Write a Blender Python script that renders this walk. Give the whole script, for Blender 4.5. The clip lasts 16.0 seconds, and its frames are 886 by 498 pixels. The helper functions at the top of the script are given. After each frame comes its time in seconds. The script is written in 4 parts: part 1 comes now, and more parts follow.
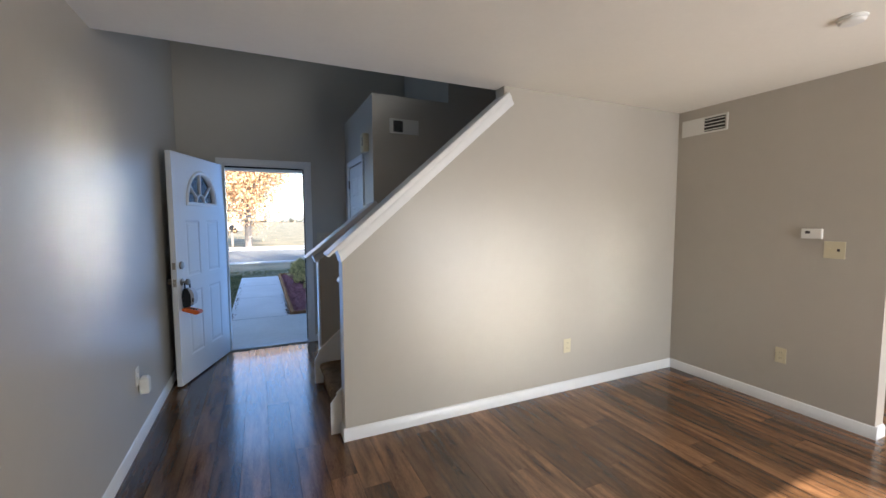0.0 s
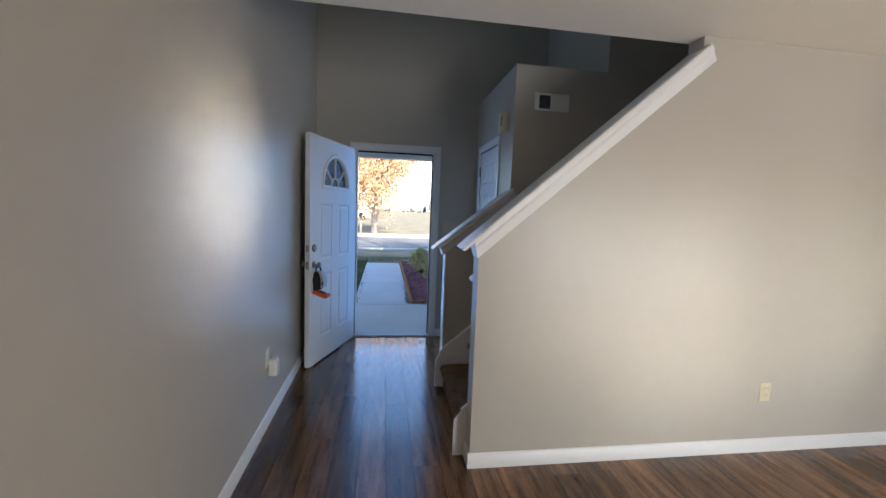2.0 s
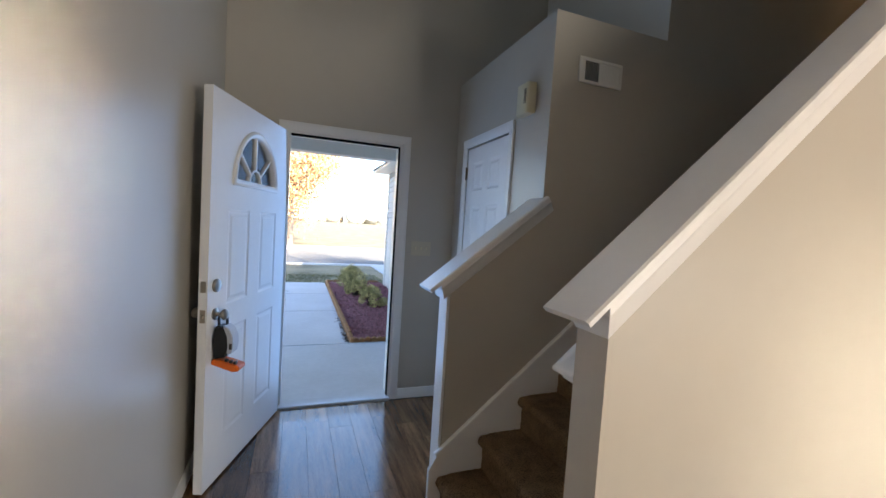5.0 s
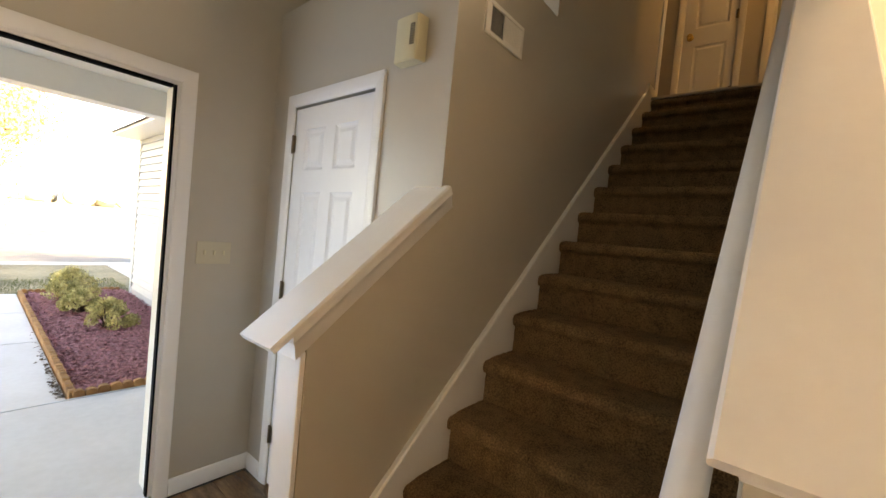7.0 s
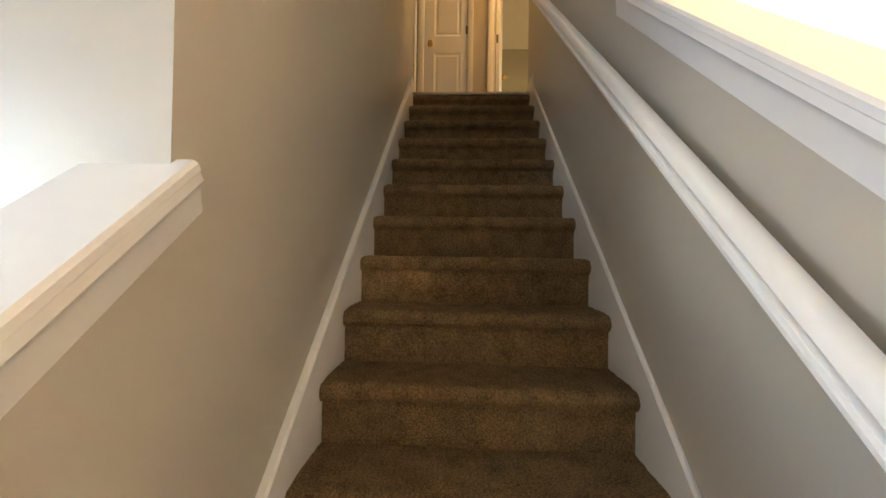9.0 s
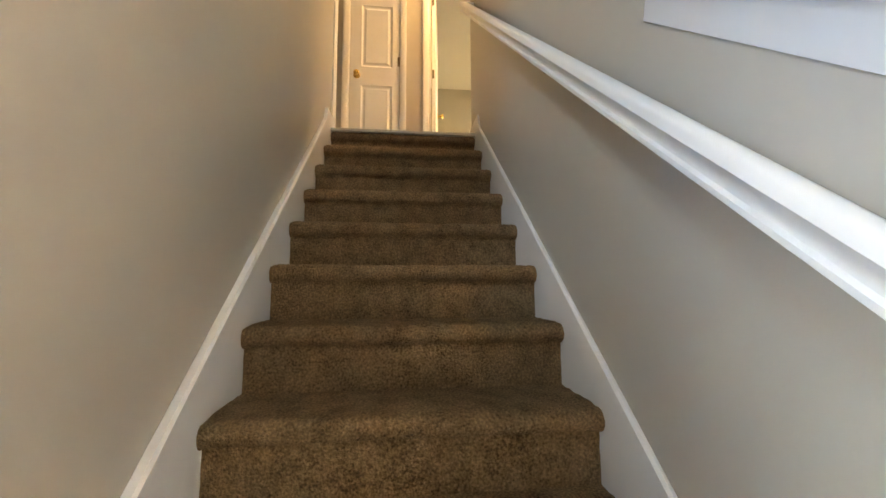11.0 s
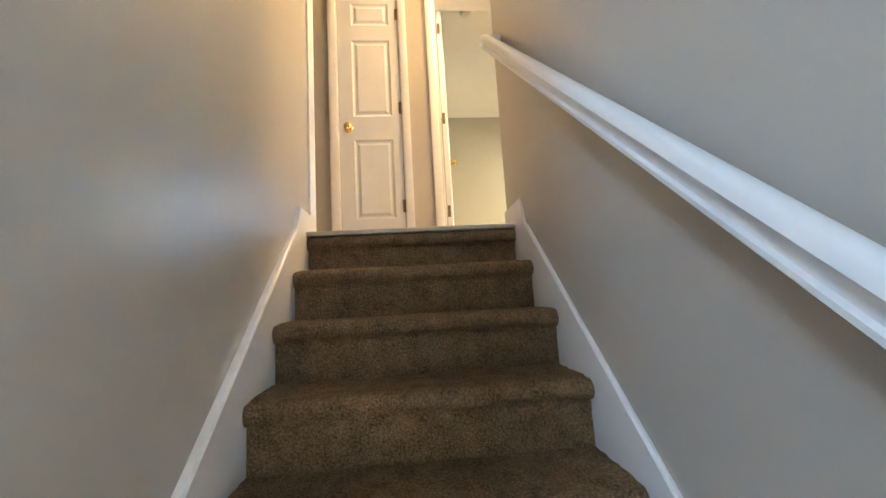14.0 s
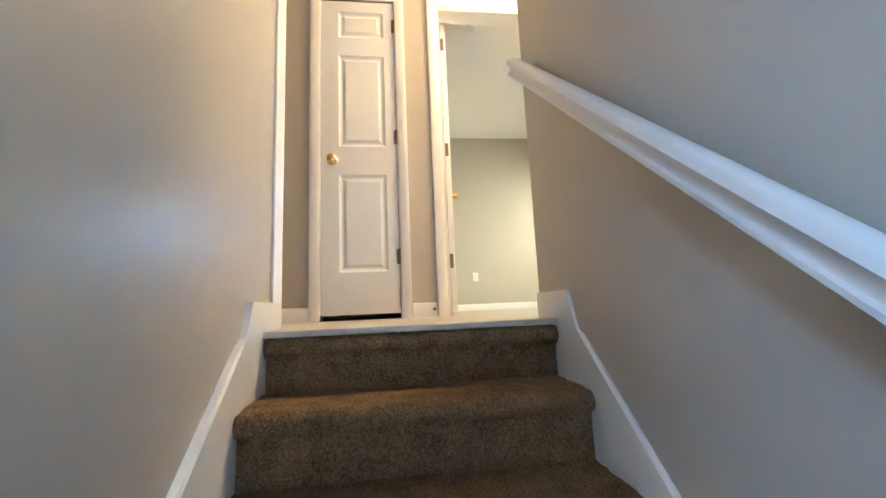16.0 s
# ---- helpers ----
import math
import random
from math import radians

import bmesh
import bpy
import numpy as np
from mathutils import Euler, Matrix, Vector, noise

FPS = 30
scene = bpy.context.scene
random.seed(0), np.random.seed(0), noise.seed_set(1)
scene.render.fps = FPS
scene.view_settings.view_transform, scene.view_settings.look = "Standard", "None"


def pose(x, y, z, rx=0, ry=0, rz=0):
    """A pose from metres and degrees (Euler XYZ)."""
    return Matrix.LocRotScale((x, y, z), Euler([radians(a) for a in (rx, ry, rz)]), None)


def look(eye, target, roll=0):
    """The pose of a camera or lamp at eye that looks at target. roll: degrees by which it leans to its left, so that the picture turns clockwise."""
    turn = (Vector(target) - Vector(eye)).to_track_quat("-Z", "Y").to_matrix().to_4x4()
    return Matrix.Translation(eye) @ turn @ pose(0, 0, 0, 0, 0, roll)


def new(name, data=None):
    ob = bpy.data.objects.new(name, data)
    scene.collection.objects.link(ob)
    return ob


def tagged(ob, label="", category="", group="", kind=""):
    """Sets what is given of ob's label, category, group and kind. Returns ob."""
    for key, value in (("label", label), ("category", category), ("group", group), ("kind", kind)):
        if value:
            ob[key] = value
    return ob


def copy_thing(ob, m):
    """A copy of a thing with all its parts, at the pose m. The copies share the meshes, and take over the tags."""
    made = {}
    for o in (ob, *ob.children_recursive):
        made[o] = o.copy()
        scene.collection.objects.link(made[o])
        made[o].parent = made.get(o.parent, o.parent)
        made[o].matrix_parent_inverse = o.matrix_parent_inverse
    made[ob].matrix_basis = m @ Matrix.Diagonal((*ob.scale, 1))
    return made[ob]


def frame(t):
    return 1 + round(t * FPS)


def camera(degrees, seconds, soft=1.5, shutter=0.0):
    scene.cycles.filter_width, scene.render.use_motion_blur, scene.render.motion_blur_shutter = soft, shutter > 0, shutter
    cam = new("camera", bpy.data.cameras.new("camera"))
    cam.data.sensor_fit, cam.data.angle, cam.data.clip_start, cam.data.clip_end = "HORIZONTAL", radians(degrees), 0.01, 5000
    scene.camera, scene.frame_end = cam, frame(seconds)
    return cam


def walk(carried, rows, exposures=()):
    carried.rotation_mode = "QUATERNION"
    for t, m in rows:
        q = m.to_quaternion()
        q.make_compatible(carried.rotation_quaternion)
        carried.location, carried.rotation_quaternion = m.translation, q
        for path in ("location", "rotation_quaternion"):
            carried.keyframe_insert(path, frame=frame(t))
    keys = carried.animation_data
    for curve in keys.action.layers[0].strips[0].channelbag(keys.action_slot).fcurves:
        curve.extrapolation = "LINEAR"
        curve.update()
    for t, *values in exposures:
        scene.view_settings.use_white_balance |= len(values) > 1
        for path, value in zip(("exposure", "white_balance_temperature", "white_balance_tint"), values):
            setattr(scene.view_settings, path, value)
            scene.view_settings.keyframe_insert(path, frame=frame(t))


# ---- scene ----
import itertools

cam = camera(96.0, 16.0)
EXPOSURES = [(0.0, 1.85, 6500, 10), (3.0, 1.7, 6700, 10), (5.5, 2.5, 8100, 13), (6.2, 2.75, 10300, 15), (7.0, 3.35, 16000, 19),
             (7.5, 3.5, 16000, 19), (8.2, 4.25, 11800, 15), (9.0, 4.45, 11800, 15), (11.5, 5.6, 8400, 10), (13.0, 5.75, 7000, 8),
             (15.0, 5.75, 6750, 8), (16.0, 5.78, 5650, 6)]
PATH = [
    (0, (-0.463, -2.552, 1.449), (0.366, -0.739, 1.299), -0.2),
    (0.5, (-0.516, -2.449, 1.439), (0.158, -0.573, 1.278), 0.3),
    (1, (-0.521, -2.357, 1.423), (0.003, -0.434, 1.251), 0.8),
    (1.5, (-0.501, -2.212, 1.442), (-0.116, -0.258, 1.259), 1.6),
    (2, (-0.5, -2.052, 1.418), (-0.206, -0.083, 1.229), 2.2),
    (2.5, (-0.561, -1.842, 1.437), (-0.233, 0.124, 1.275), 1.8),
    (3, (-0.618, -1.609, 1.437), (-0.226, 0.344, 1.264), 1.5),
    (3.2, (-0.637, -1.522, 1.414), (-0.223, 0.428, 1.244), 1.8),
    (5.5, (-0.725, -0.533, 1.426), (0.125, 1.274, 1.336), 4.5),
    (6, (-0.707, -0.296, 1.424), (0.376, 1.383, 1.336), 5.6),
    (6.5, (-0.687, -0.062, 1.447), (0.675, 1.402, 1.384), 5.1),
    (7, (-0.605, 0.11, 1.433), (0.931, 1.39, 1.371), 5.5),
    (7.5, (-0.476, 0.275, 1.46), (1.178, 1.398, 1.445), 4.8),
    (8, (-0.389, 0.439, 1.461), (1.467, 1.184, 1.464), 3.0),
    (8.5, (-0.265, 0.581, 1.485), (1.711, 0.893, 1.484), 1.2),
    (9, (-0.075, 0.625, 1.481), (1.923, 0.725, 1.511), 0.9),
    (11.5, (0.715, 0.615, 1.869), (2.687, 0.37, 2.088), -0.5),
    (12, (0.857, 0.624, 1.985), (2.83, 0.454, 2.266), -1.8),
    (12.5, (0.996, 0.624, 2.1), (2.968, 0.359, 2.304), -2.6),
    (13, (1.108, 0.602, 2.203), (3.088, 0.41, 2.413), -1.6),
    (13.5, (1.205, 0.586, 2.32), (3.189, 0.445, 2.521), -2.0),
    (14, (1.306, 0.603, 2.439), (3.283, 0.433, 2.691), -3.3),
    (14.5, (1.398, 0.609, 2.503), (3.37, 0.39, 2.751), -2.9),
    (15, (1.538, 0.592, 2.605), (3.506, 0.333, 2.853), -3.3),
    (15.5, (1.652, 0.61, 2.69), (3.63, 0.405, 2.901), -1.3),
    (16, (1.766, 0.642, 2.807), (3.73, 0.402, 3.101), -2.5),
]
walk(cam, [(t, look(eye, target, roll)) for t, eye, target, roll in PATH], EXPOSURES)

# ---- light ----
SUN_EL, SUN_AZ = radians(30.2), math.atan2(0.30, -0.95)
world = bpy.data.worlds.new("world")
scene.world = world
world.use_nodes = True
sky = world.node_tree.nodes.new("ShaderNodeTexSky")
sky.sky_type, sky.sun_disc = "NISHITA", False
sky.sun_elevation, sky.sun_rotation = SUN_EL, SUN_AZ
sky.ozone_density, sky.dust_density = 4.0, 0.4
world.node_tree.links.new(sky.outputs[0], world.node_tree.nodes["Background"].inputs[0])
world.node_tree.nodes["Background"].inputs[1].default_value = 0.15
sun_data = bpy.data.lights.new("sun", "SUN")
sun_data.energy, sun_data.angle, sun_data.color = 5.0, radians(0.5), (1.0, 0.93, 0.82)
sun = new("sun", sun_data)
sun.matrix_world = look((0, 0, 30), Vector((0, 0, 30)) - Vector((math.sin(SUN_AZ) * math.cos(SUN_EL), math.cos(SUN_AZ) * math.cos(SUN_EL), math.sin(SUN_EL))))


def area_lamp(name, eye, target, sx, sy, power, color, spread=180):
    data = bpy.data.lights.new(name, "AREA")
    data.spread = radians(spread)
    data.shape, data.size, data.size_y, data.energy, data.color = "RECTANGLE", sx, sy, power, color
    ob = new(name, data)
    ob.matrix_world = look(eye, target)
    return ob


# lamps that stand in for daylight at the glass doors, the bedroom windows, the front door and the window over it
area_lamp("patio_daylight", (2.61, -4.62, 0.95), (2.61, 0, 1.7), 1.6, 1.7, 26, (0.92, 0.95, 1.0))
# two narrow beams, added to make the bright patches on the stair wall
area_lamp("stair_wall_patch_beam", (2.40, -4.60, 1.00), (1.25, 0, 0.80), 0.55, 0.8, 0.62, (1.0, 0.99, 0.95), 20)
area_lamp("stair_wall_side_beam", (3.20, -4.60, 1.10), (2.36, 0, 0.95), 0.25, 0.9, 0.22, (1.0, 0.98, 0.93), 14)
# fill lamp in the added dining doors
area_lamp("dining_fill", (4.95, -4.62, 0.85), (4.0, 0, 0.8), 0.8, 1.5, 10, (0.92, 0.95, 1.0))
# narrow beam, added to make the bright patch on the west wall
area_lamp("west_wall_patch_beam", (5.20, -4.60, 1.25), (-1.22, -0.05, 1.50), 0.30, 0.5, 0.62, (1.0, 0.98, 0.96), 9)
# fill lamp in an unseen window, tinted warm to yellow the bedroom wall
area_lamp("bedroom_warm_fill", (6.1, -2.32, 4.05), (6.9, 0.0, 3.2), 1.05, 1.2, 0.8, (1.0, 0.86, 0.56), 110)
# fill for the stairs, set in the added window over the front door
area_lamp("upper_foyer_fill", (-0.40, 2.40, 4.15), (0.9, 0.5, 3.2), 0.85, 1.0, 1.5, (0.42, 0.64, 1.0))
area_lamp("door_daylight", (-0.40, 2.335, 1.10), (-0.40, 0.0, 0.9), 0.84, 1.95, 2.3, (0.20, 0.45, 1.0))

# ---- materials ----


def material(name, color, rough=0.5, metal=0.0, var=0.06, scale=3.0, bump=0.0, bscale=200.0, spec=0.5, ranges=None, stretch=(1, 1, 1), random_amount=0.0, coat=0.0, fine=0.35, span=0.16, mult=14):
    m = bpy.data.materials.new(name)
    m.use_nodes = True
    nt = m.node_tree
    b = nt.nodes["Principled BSDF"]
    L = nt.links.new
    b.inputs["Metallic"].default_value = metal
    b.inputs["Specular IOR Level"].default_value = spec
    b.inputs["Coat Weight"].default_value = coat
    co = nt.nodes.new("ShaderNodeTexCoord")
    mp = nt.nodes.new("ShaderNodeMapping")
    mp.inputs["Scale"].default_value = stretch
    L(co.outputs["Object"], mp.inputs[0])
    vec = mp.outputs[0]
    if random_amount:
        info = nt.nodes.new("ShaderNodeObjectInfo")
        mul = nt.nodes.new("ShaderNodeVectorMath")
        mul.operation = "MULTIPLY_ADD"
        mul.inputs[1].default_value = (37.0, 53.0, 19.0)
        L(info.outputs["Random"], mul.inputs[0])
        L(vec, mul.inputs[2])
        vec = mul.outputs[0]
    n1 = nt.nodes.new("ShaderNodeTexNoise")
    n1.inputs["Scale"].default_value = scale
    n1.inputs["Detail"].default_value = 5
    L(vec, n1.inputs[0])
    n2 = nt.nodes.new("ShaderNodeTexNoise")
    n2.inputs["Scale"].default_value = scale * mult
    n2.inputs["Detail"].default_value = 3
    L(vec, n2.inputs[0])
    mixn = nt.nodes.new("ShaderNodeMix")
    mixn.inputs[0].default_value = fine
    L(n1.outputs[0], mixn.inputs[2])
    L(n2.outputs[0], mixn.inputs[3])
    ramp = nt.nodes.new("ShaderNodeValToRGB")
    ramp.color_ramp.elements[0].position, ramp.color_ramp.elements[1].position = 0.5 - span, 0.5 + span
    if ranges:
        ramp.color_ramp.elements[0].color, ramp.color_ramp.elements[1].color = (*ranges[0], 1), (*ranges[1], 1)
    else:
        ramp.color_ramp.elements[0].color = (*[c * (1 - var) for c in color], 1)
        ramp.color_ramp.elements[1].color = (*[min(1, c * (1 + var)) for c in color], 1)
    L(mixn.outputs[0], ramp.inputs[0])
    col = ramp.outputs[0]
    if random_amount:
        hsv = nt.nodes.new("ShaderNodeHueSaturation")
        mr = nt.nodes.new("ShaderNodeMapRange")
        mr.inputs[3].default_value, mr.inputs[4].default_value = 1 - random_amount, 1 + random_amount
        L(info.outputs["Random"], mr.inputs[0])
        L(mr.outputs[0], hsv.inputs["Value"])
        L(col, hsv.inputs["Color"])
        col = hsv.outputs[0]
    L(col, b.inputs["Base Color"])
    rr = nt.nodes.new("ShaderNodeMapRange")
    rr.inputs[3].default_value, rr.inputs[4].default_value = max(0.02, rough - 0.05), min(1, rough + 0.05)
    L(n1.outputs[0], rr.inputs[0])
    L(rr.outputs[0], b.inputs["Roughness"])
    if bump:
        n3 = nt.nodes.new("ShaderNodeTexNoise")
        n3.inputs["Scale"].default_value = bscale
        n3.inputs["Detail"].default_value = 4
        L(vec, n3.inputs[0])
        bp = nt.nodes.new("ShaderNodeBump")
        bp.inputs["Strength"].default_value = 1.0
        bp.inputs["Distance"].default_value = bump
        L(n3.outputs[0], bp.inputs["Height"])
        L(bp.outputs[0], b.inputs["Normal"])
    return m


M_WALL = material("greige_satin_paint", (0.48, 0.445, 0.385), 0.34, var=0.03, scale=0.9, bump=0.00022, bscale=140, spec=0.42, fine=0.25)
M_CEIL = material("white_ceiling_paint", (0.86, 0.82, 0.73), 0.85, var=0.02, scale=2, bump=0.0006, bscale=260)
M_TRIM = material("white_semigloss_trim", (0.78, 0.78, 0.77), 0.30, var=0.02, scale=2, bump=0.0001, bscale=60)
M_DOOR = material("white_painted_door", (0.76, 0.77, 0.78), 0.36, var=0.02, scale=2, bump=0.0001, bscale=120)
M_CARPET = material("brown_plush_carpet", None, 0.95, scale=17, bump=0.017, bscale=200, ranges=((0.090, 0.057, 0.028), (0.42, 0.272, 0.148)), spec=0.08, random_amount=0.05, fine=0.66, span=0.19, mult=9)
M_PLANK = material("walnut_vinyl_plank", None, 0.15, scale=5, bump=0.0002, bscale=60, ranges=((0.050, 0.022, 0.011), (0.27, 0.138, 0.066)), stretch=(5.0, 0.5, 1), random_amount=0.46, spec=0.72)
M_SUBFLOOR = material("dark_joint", (0.03, 0.02, 0.015), 0.8)
M_LAND = material("pale_landing_floor", (0.50, 0.46, 0.40), 0.38, var=0.12, scale=5, bump=0.0003, bscale=80, stretch=(1, 4, 1))
M_ALMOND = material("almond_plastic", (0.66, 0.60, 0.42), 0.4, var=0.02)
M_PAINTED = material("greige_painted_plastic", (0.55, 0.50, 0.38), 0.4, var=0.02)
M_WPLASTIC = material("white_plastic", (0.78, 0.77, 0.72), 0.4, var=0.02)
M_DUCT_SHADE = material("duct_shade", (0.015, 0.014, 0.013), 0.7)
M_SLOT = material("dark_parts_and_slot_shade", (0.05, 0.04, 0.035), 0.6)
M_BRASS = material("polished_brass", (0.78, 0.56, 0.22), 0.22, 1.0, var=0.05)
M_NICKEL = material("worn_nickel", (0.42, 0.38, 0.33), 0.32, 1.0, var=0.08)
M_BRONZE = material("aged_bronze_hinge", (0.20, 0.16, 0.11), 0.4, 0.9, var=0.1)
M_BLACK = material("black_rubber", (0.008, 0.008, 0.009), 0.9, spec=0.1)
M_LBLACK = material("black_lockbox_plastic", (0.01, 0.01, 0.012), 0.35)
M_LGREY = material("grey_lockbox_face", (0.45, 0.47, 0.52), 0.4)
M_ORANGE = material("orange_plastic_tag", (0.80, 0.15, 0.02), 0.4)
M_CONC = material("light_concrete", (0.57, 0.58, 0.60), 0.85, var=0.08, scale=1.5, bump=0.001, bscale=120)
M_ASPH = material("pale_road", (0.17, 0.175, 0.18), 0.9, var=0.15, bump=0.002, bscale=90)
M_GRASS = material("autumn_lawn", None, 0.9, scale=0.8, bump=0.02, bscale=40, ranges=((0.14, 0.125, 0.075), (0.36, 0.30, 0.20)))
M_BLADE = material("grass_blades", None, 0.8, scale=2, ranges=((0.055, 0.075, 0.028), (0.22, 0.22, 0.10)))
M_MULCH = material("red_dyed_mulch", None, 0.9, scale=30, bump=0.004, bscale=80, ranges=((0.085, 0.026, 0.034), (0.60, 0.25, 0.27)))
M_EDGE = material("terracotta_edging", None, 0.85, scale=9, bump=0.002, bscale=60, ranges=((0.26, 0.11, 0.045), (0.46, 0.23, 0.10)), random_amount=0.15)
M_LEAF = material("shrub_leaves", None, 0.6, scale=9, ranges=((0.17, 0.16, 0.05), (0.84, 0.72, 0.34)), span=0.12)
M_TWIG = material("brown_twig", (0.10, 0.07, 0.05), 0.9, var=0.2, scale=8)
M_FALL = material("orange_autumn_leaves", None, 0.6, scale=3, ranges=((0.50, 0.26, 0.12), (0.78, 0.55, 0.33)))
M_BARK = material("grey_bark", (0.22, 0.19, 0.17), 0.95, var=0.3, scale=6, bump=0.01, bscale=30)
M_JAMBK = material("black_weatherstrip", (0.006, 0.006, 0.007), 0.95, spec=0.05)
M_SIDING = material("white_vinyl_siding", (0.50, 0.54, 0.58), 0.5, var=0.03)
M_ROOF = material("grey_shingles", (0.12, 0.12, 0.125), 0.9, var=0.3, scale=5, bump=0.005, bscale=30)
# distance haze is put into this pale grey-blue foliage colour
M_WOODFAR = material("haze_tinted_foliage", None, 0.9, scale=0.3, bump=0.3, bscale=2, ranges=((0.30, 0.33, 0.35), (0.42, 0.44, 0.45)))
M_CARWHITE = material("white_car_paint", (0.6, 0.6, 0.62), 0.25)


def glass_material(name, rough, alpha):
    m = bpy.data.materials.new(name)
    m.use_nodes = True
    nt = m.node_tree
    nt.nodes.remove(nt.nodes["Principled BSDF"])
    g, t, mix = (nt.nodes.new("ShaderNodeBsdf" + k) for k in ("Glossy", "Transparent", "Diffuse"))
    nt.nodes.remove(mix)
    mix = nt.nodes.new("ShaderNodeMixShader")
    fr = nt.nodes.new("ShaderNodeFresnel")
    fr.inputs[0].default_value = 1.45
    g.inputs["Roughness"].default_value = rough
    t.inputs[0].default_value = (alpha, alpha, alpha, 1)
    nt.links.new(fr.outputs[0], mix.inputs[0])
    nt.links.new(t.outputs[0], mix.inputs[1])
    nt.links.new(g.outputs[0], mix.inputs[2])
    nt.links.new(mix.outputs[0], nt.nodes["Material Output"].inputs[0])
    return m


M_GLASS = glass_material("clear_glass", 0.02, 0.92)
M_FAN = glass_material("textured_glass", 0.2, 0.9)

# ---- mesh helpers ----


def finish(name, bm, mat, parent=None, label="", kind="", smooth=0.0):
    me = bpy.data.meshes.new(name)
    bmesh.ops.recalc_face_normals(bm, faces=bm.faces)
    bm.to_mesh(me)
    bm.free()
    me.materials.append(mat)
    if smooth:
        me.polygons.foreach_set("use_smooth", [True] * len(me.polygons))
        me.set_sharp_from_angle(angle=radians(smooth))
    ob = new(name, me)
    if parent:
        ob.parent = parent
    return tagged(ob, label, kind=kind)


def add_box(bm, x0, x1, y0, y1, z0, z1, bevel=0.0):
    vs = [bm.verts.new(p) for p in itertools.product((x0, x1), (y0, y1), (z0, z1))]
    fs = [(0, 1, 3, 2), (4, 6, 7, 5), (0, 4, 5, 1), (2, 3, 7, 6), (0, 2, 6, 4), (1, 5, 7, 3)]
    faces = [bm.faces.new([vs[i] for i in f]) for f in fs]
    if bevel:
        edges = list({e for f in faces for e in f.edges})
        bmesh.ops.bevel(bm, geom=edges, offset=bevel, segments=2, affect="EDGES", profile=0.5)
    return vs


def box(name, x0, x1, y0, y1, z0, z1, mat, parent=None, label="", kind="", bevel=0.0):
    bm = bmesh.new()
    add_box(bm, x0, x1, y0, y1, z0, z1, bevel)
    return finish(name, bm, mat, parent, label, kind, 15 if bevel else 0)


def add_prism(bm, pts, axis, a, b):
    """A polygon, given in the two other axes, drawn out along an axis from a to b."""
    def place(p, h):
        v = list(p)
        v.insert("xyz".index(axis), h)
        return v
    lo = [bm.verts.new(place(p, a)) for p in pts]
    hi = [bm.verts.new(place(p, b)) for p in pts]
    bm.faces.new(lo)
    bm.faces.new(list(reversed(hi)))
    for i in range(len(pts)):
        j = (i + 1) % len(pts)
        bm.faces.new((lo[i], lo[j], hi[j], hi[i]))


def prism(name, pts, axis, a, b, mat, parent=None, label="", kind="", smooth=0.0):
    bm = bmesh.new()
    add_prism(bm, pts, axis, a, b)
    return finish(name, bm, mat, parent, label, kind, smooth)


def sweep(name, profile, start, end, up, mat, parent=None, label="", smooth=40, kind="", mitre=(None, None)):
    """A profile of (side, height) drawn from start to end; ends may be cut square to the given directions."""
    start, end, up = Vector(start), Vector(end), Vector(up)
    d = (end - start).normalized()
    side = d.cross(up).normalized()
    u = side.cross(d).normalized()
    bm = bmesh.new()
    rings = []
    for at, cut in ((start, mitre[0]), (end, mitre[1])):
        ring = []
        for s, h in profile:
            p = at + side * s + u * h
            if cut is not None:
                n = Vector(cut)
                p -= d * ((p - at).dot(n) / d.dot(n))
            ring.append(bm.verts.new(p))
        rings.append(ring)
    n = len(profile)
    for i in range(n):
        j = (i + 1) % n
        bm.faces.new((rings[0][i], rings[0][j], rings[1][j], rings[1][i]))
    bm.faces.new(rings[0])
    bm.faces.new(list(reversed(rings[1])))
    return finish(name, bm, mat, parent, label, kind, smooth)


def add_lathe(bm, profile, m, n=24):
    """A profile of (radius, height) turned round z, placed by the matrix m."""
    rings = []
    for r, z in profile:
        rings.append([bm.verts.new(m @ Vector((r * math.cos(k * math.tau / n), r * math.sin(k * math.tau / n), z))) for k in range(n)])
    for a, b in zip(rings, rings[1:]):
        for k in range(n):
            bm.faces.new((a[k], a[(k + 1) % n], b[(k + 1) % n], b[k]))
    bm.faces.new(rings[0])
    bm.faces.new(list(reversed(rings[-1])))


def lathe(name, profile, m, mat, parent=None, label="", n=24):
    bm = bmesh.new()
    add_lathe(bm, profile, m, n)
    return finish(name, bm, mat, parent, label, smooth=35)


def thing(name, m, label, category, group="", kind=""):
    ob = new(name)
    ob.matrix_world = m
    ob.empty_display_size = 0.1
    return tagged(ob, label, category, group, kind)


def structure(ob, label, category=""):
    return tagged(ob, label, category, kind="structure")


# ---- plan ----
LX, RX = -1.22, 3.145
DY = 2.345
CEIL = 2.425
UP = 2.76
UCEIL = 5.20
RISE, RUN, NOSE0 = 0.184, 0.2185, -0.03
SL = RISE / RUN
YA, YB = 0.126, 1.036
BX, BY = 0.49, 1.057
SHELF = 2.56
ULX = 1.25
FAR = 4.12
BACK = -4.62
WT = 0.115


def wall(name, x0, x1, y0, y1, z0, z1, label):
    return structure(box(name, x0, x1, y0, y1, z0, z1, M_WALL, label=label), label, "wall")


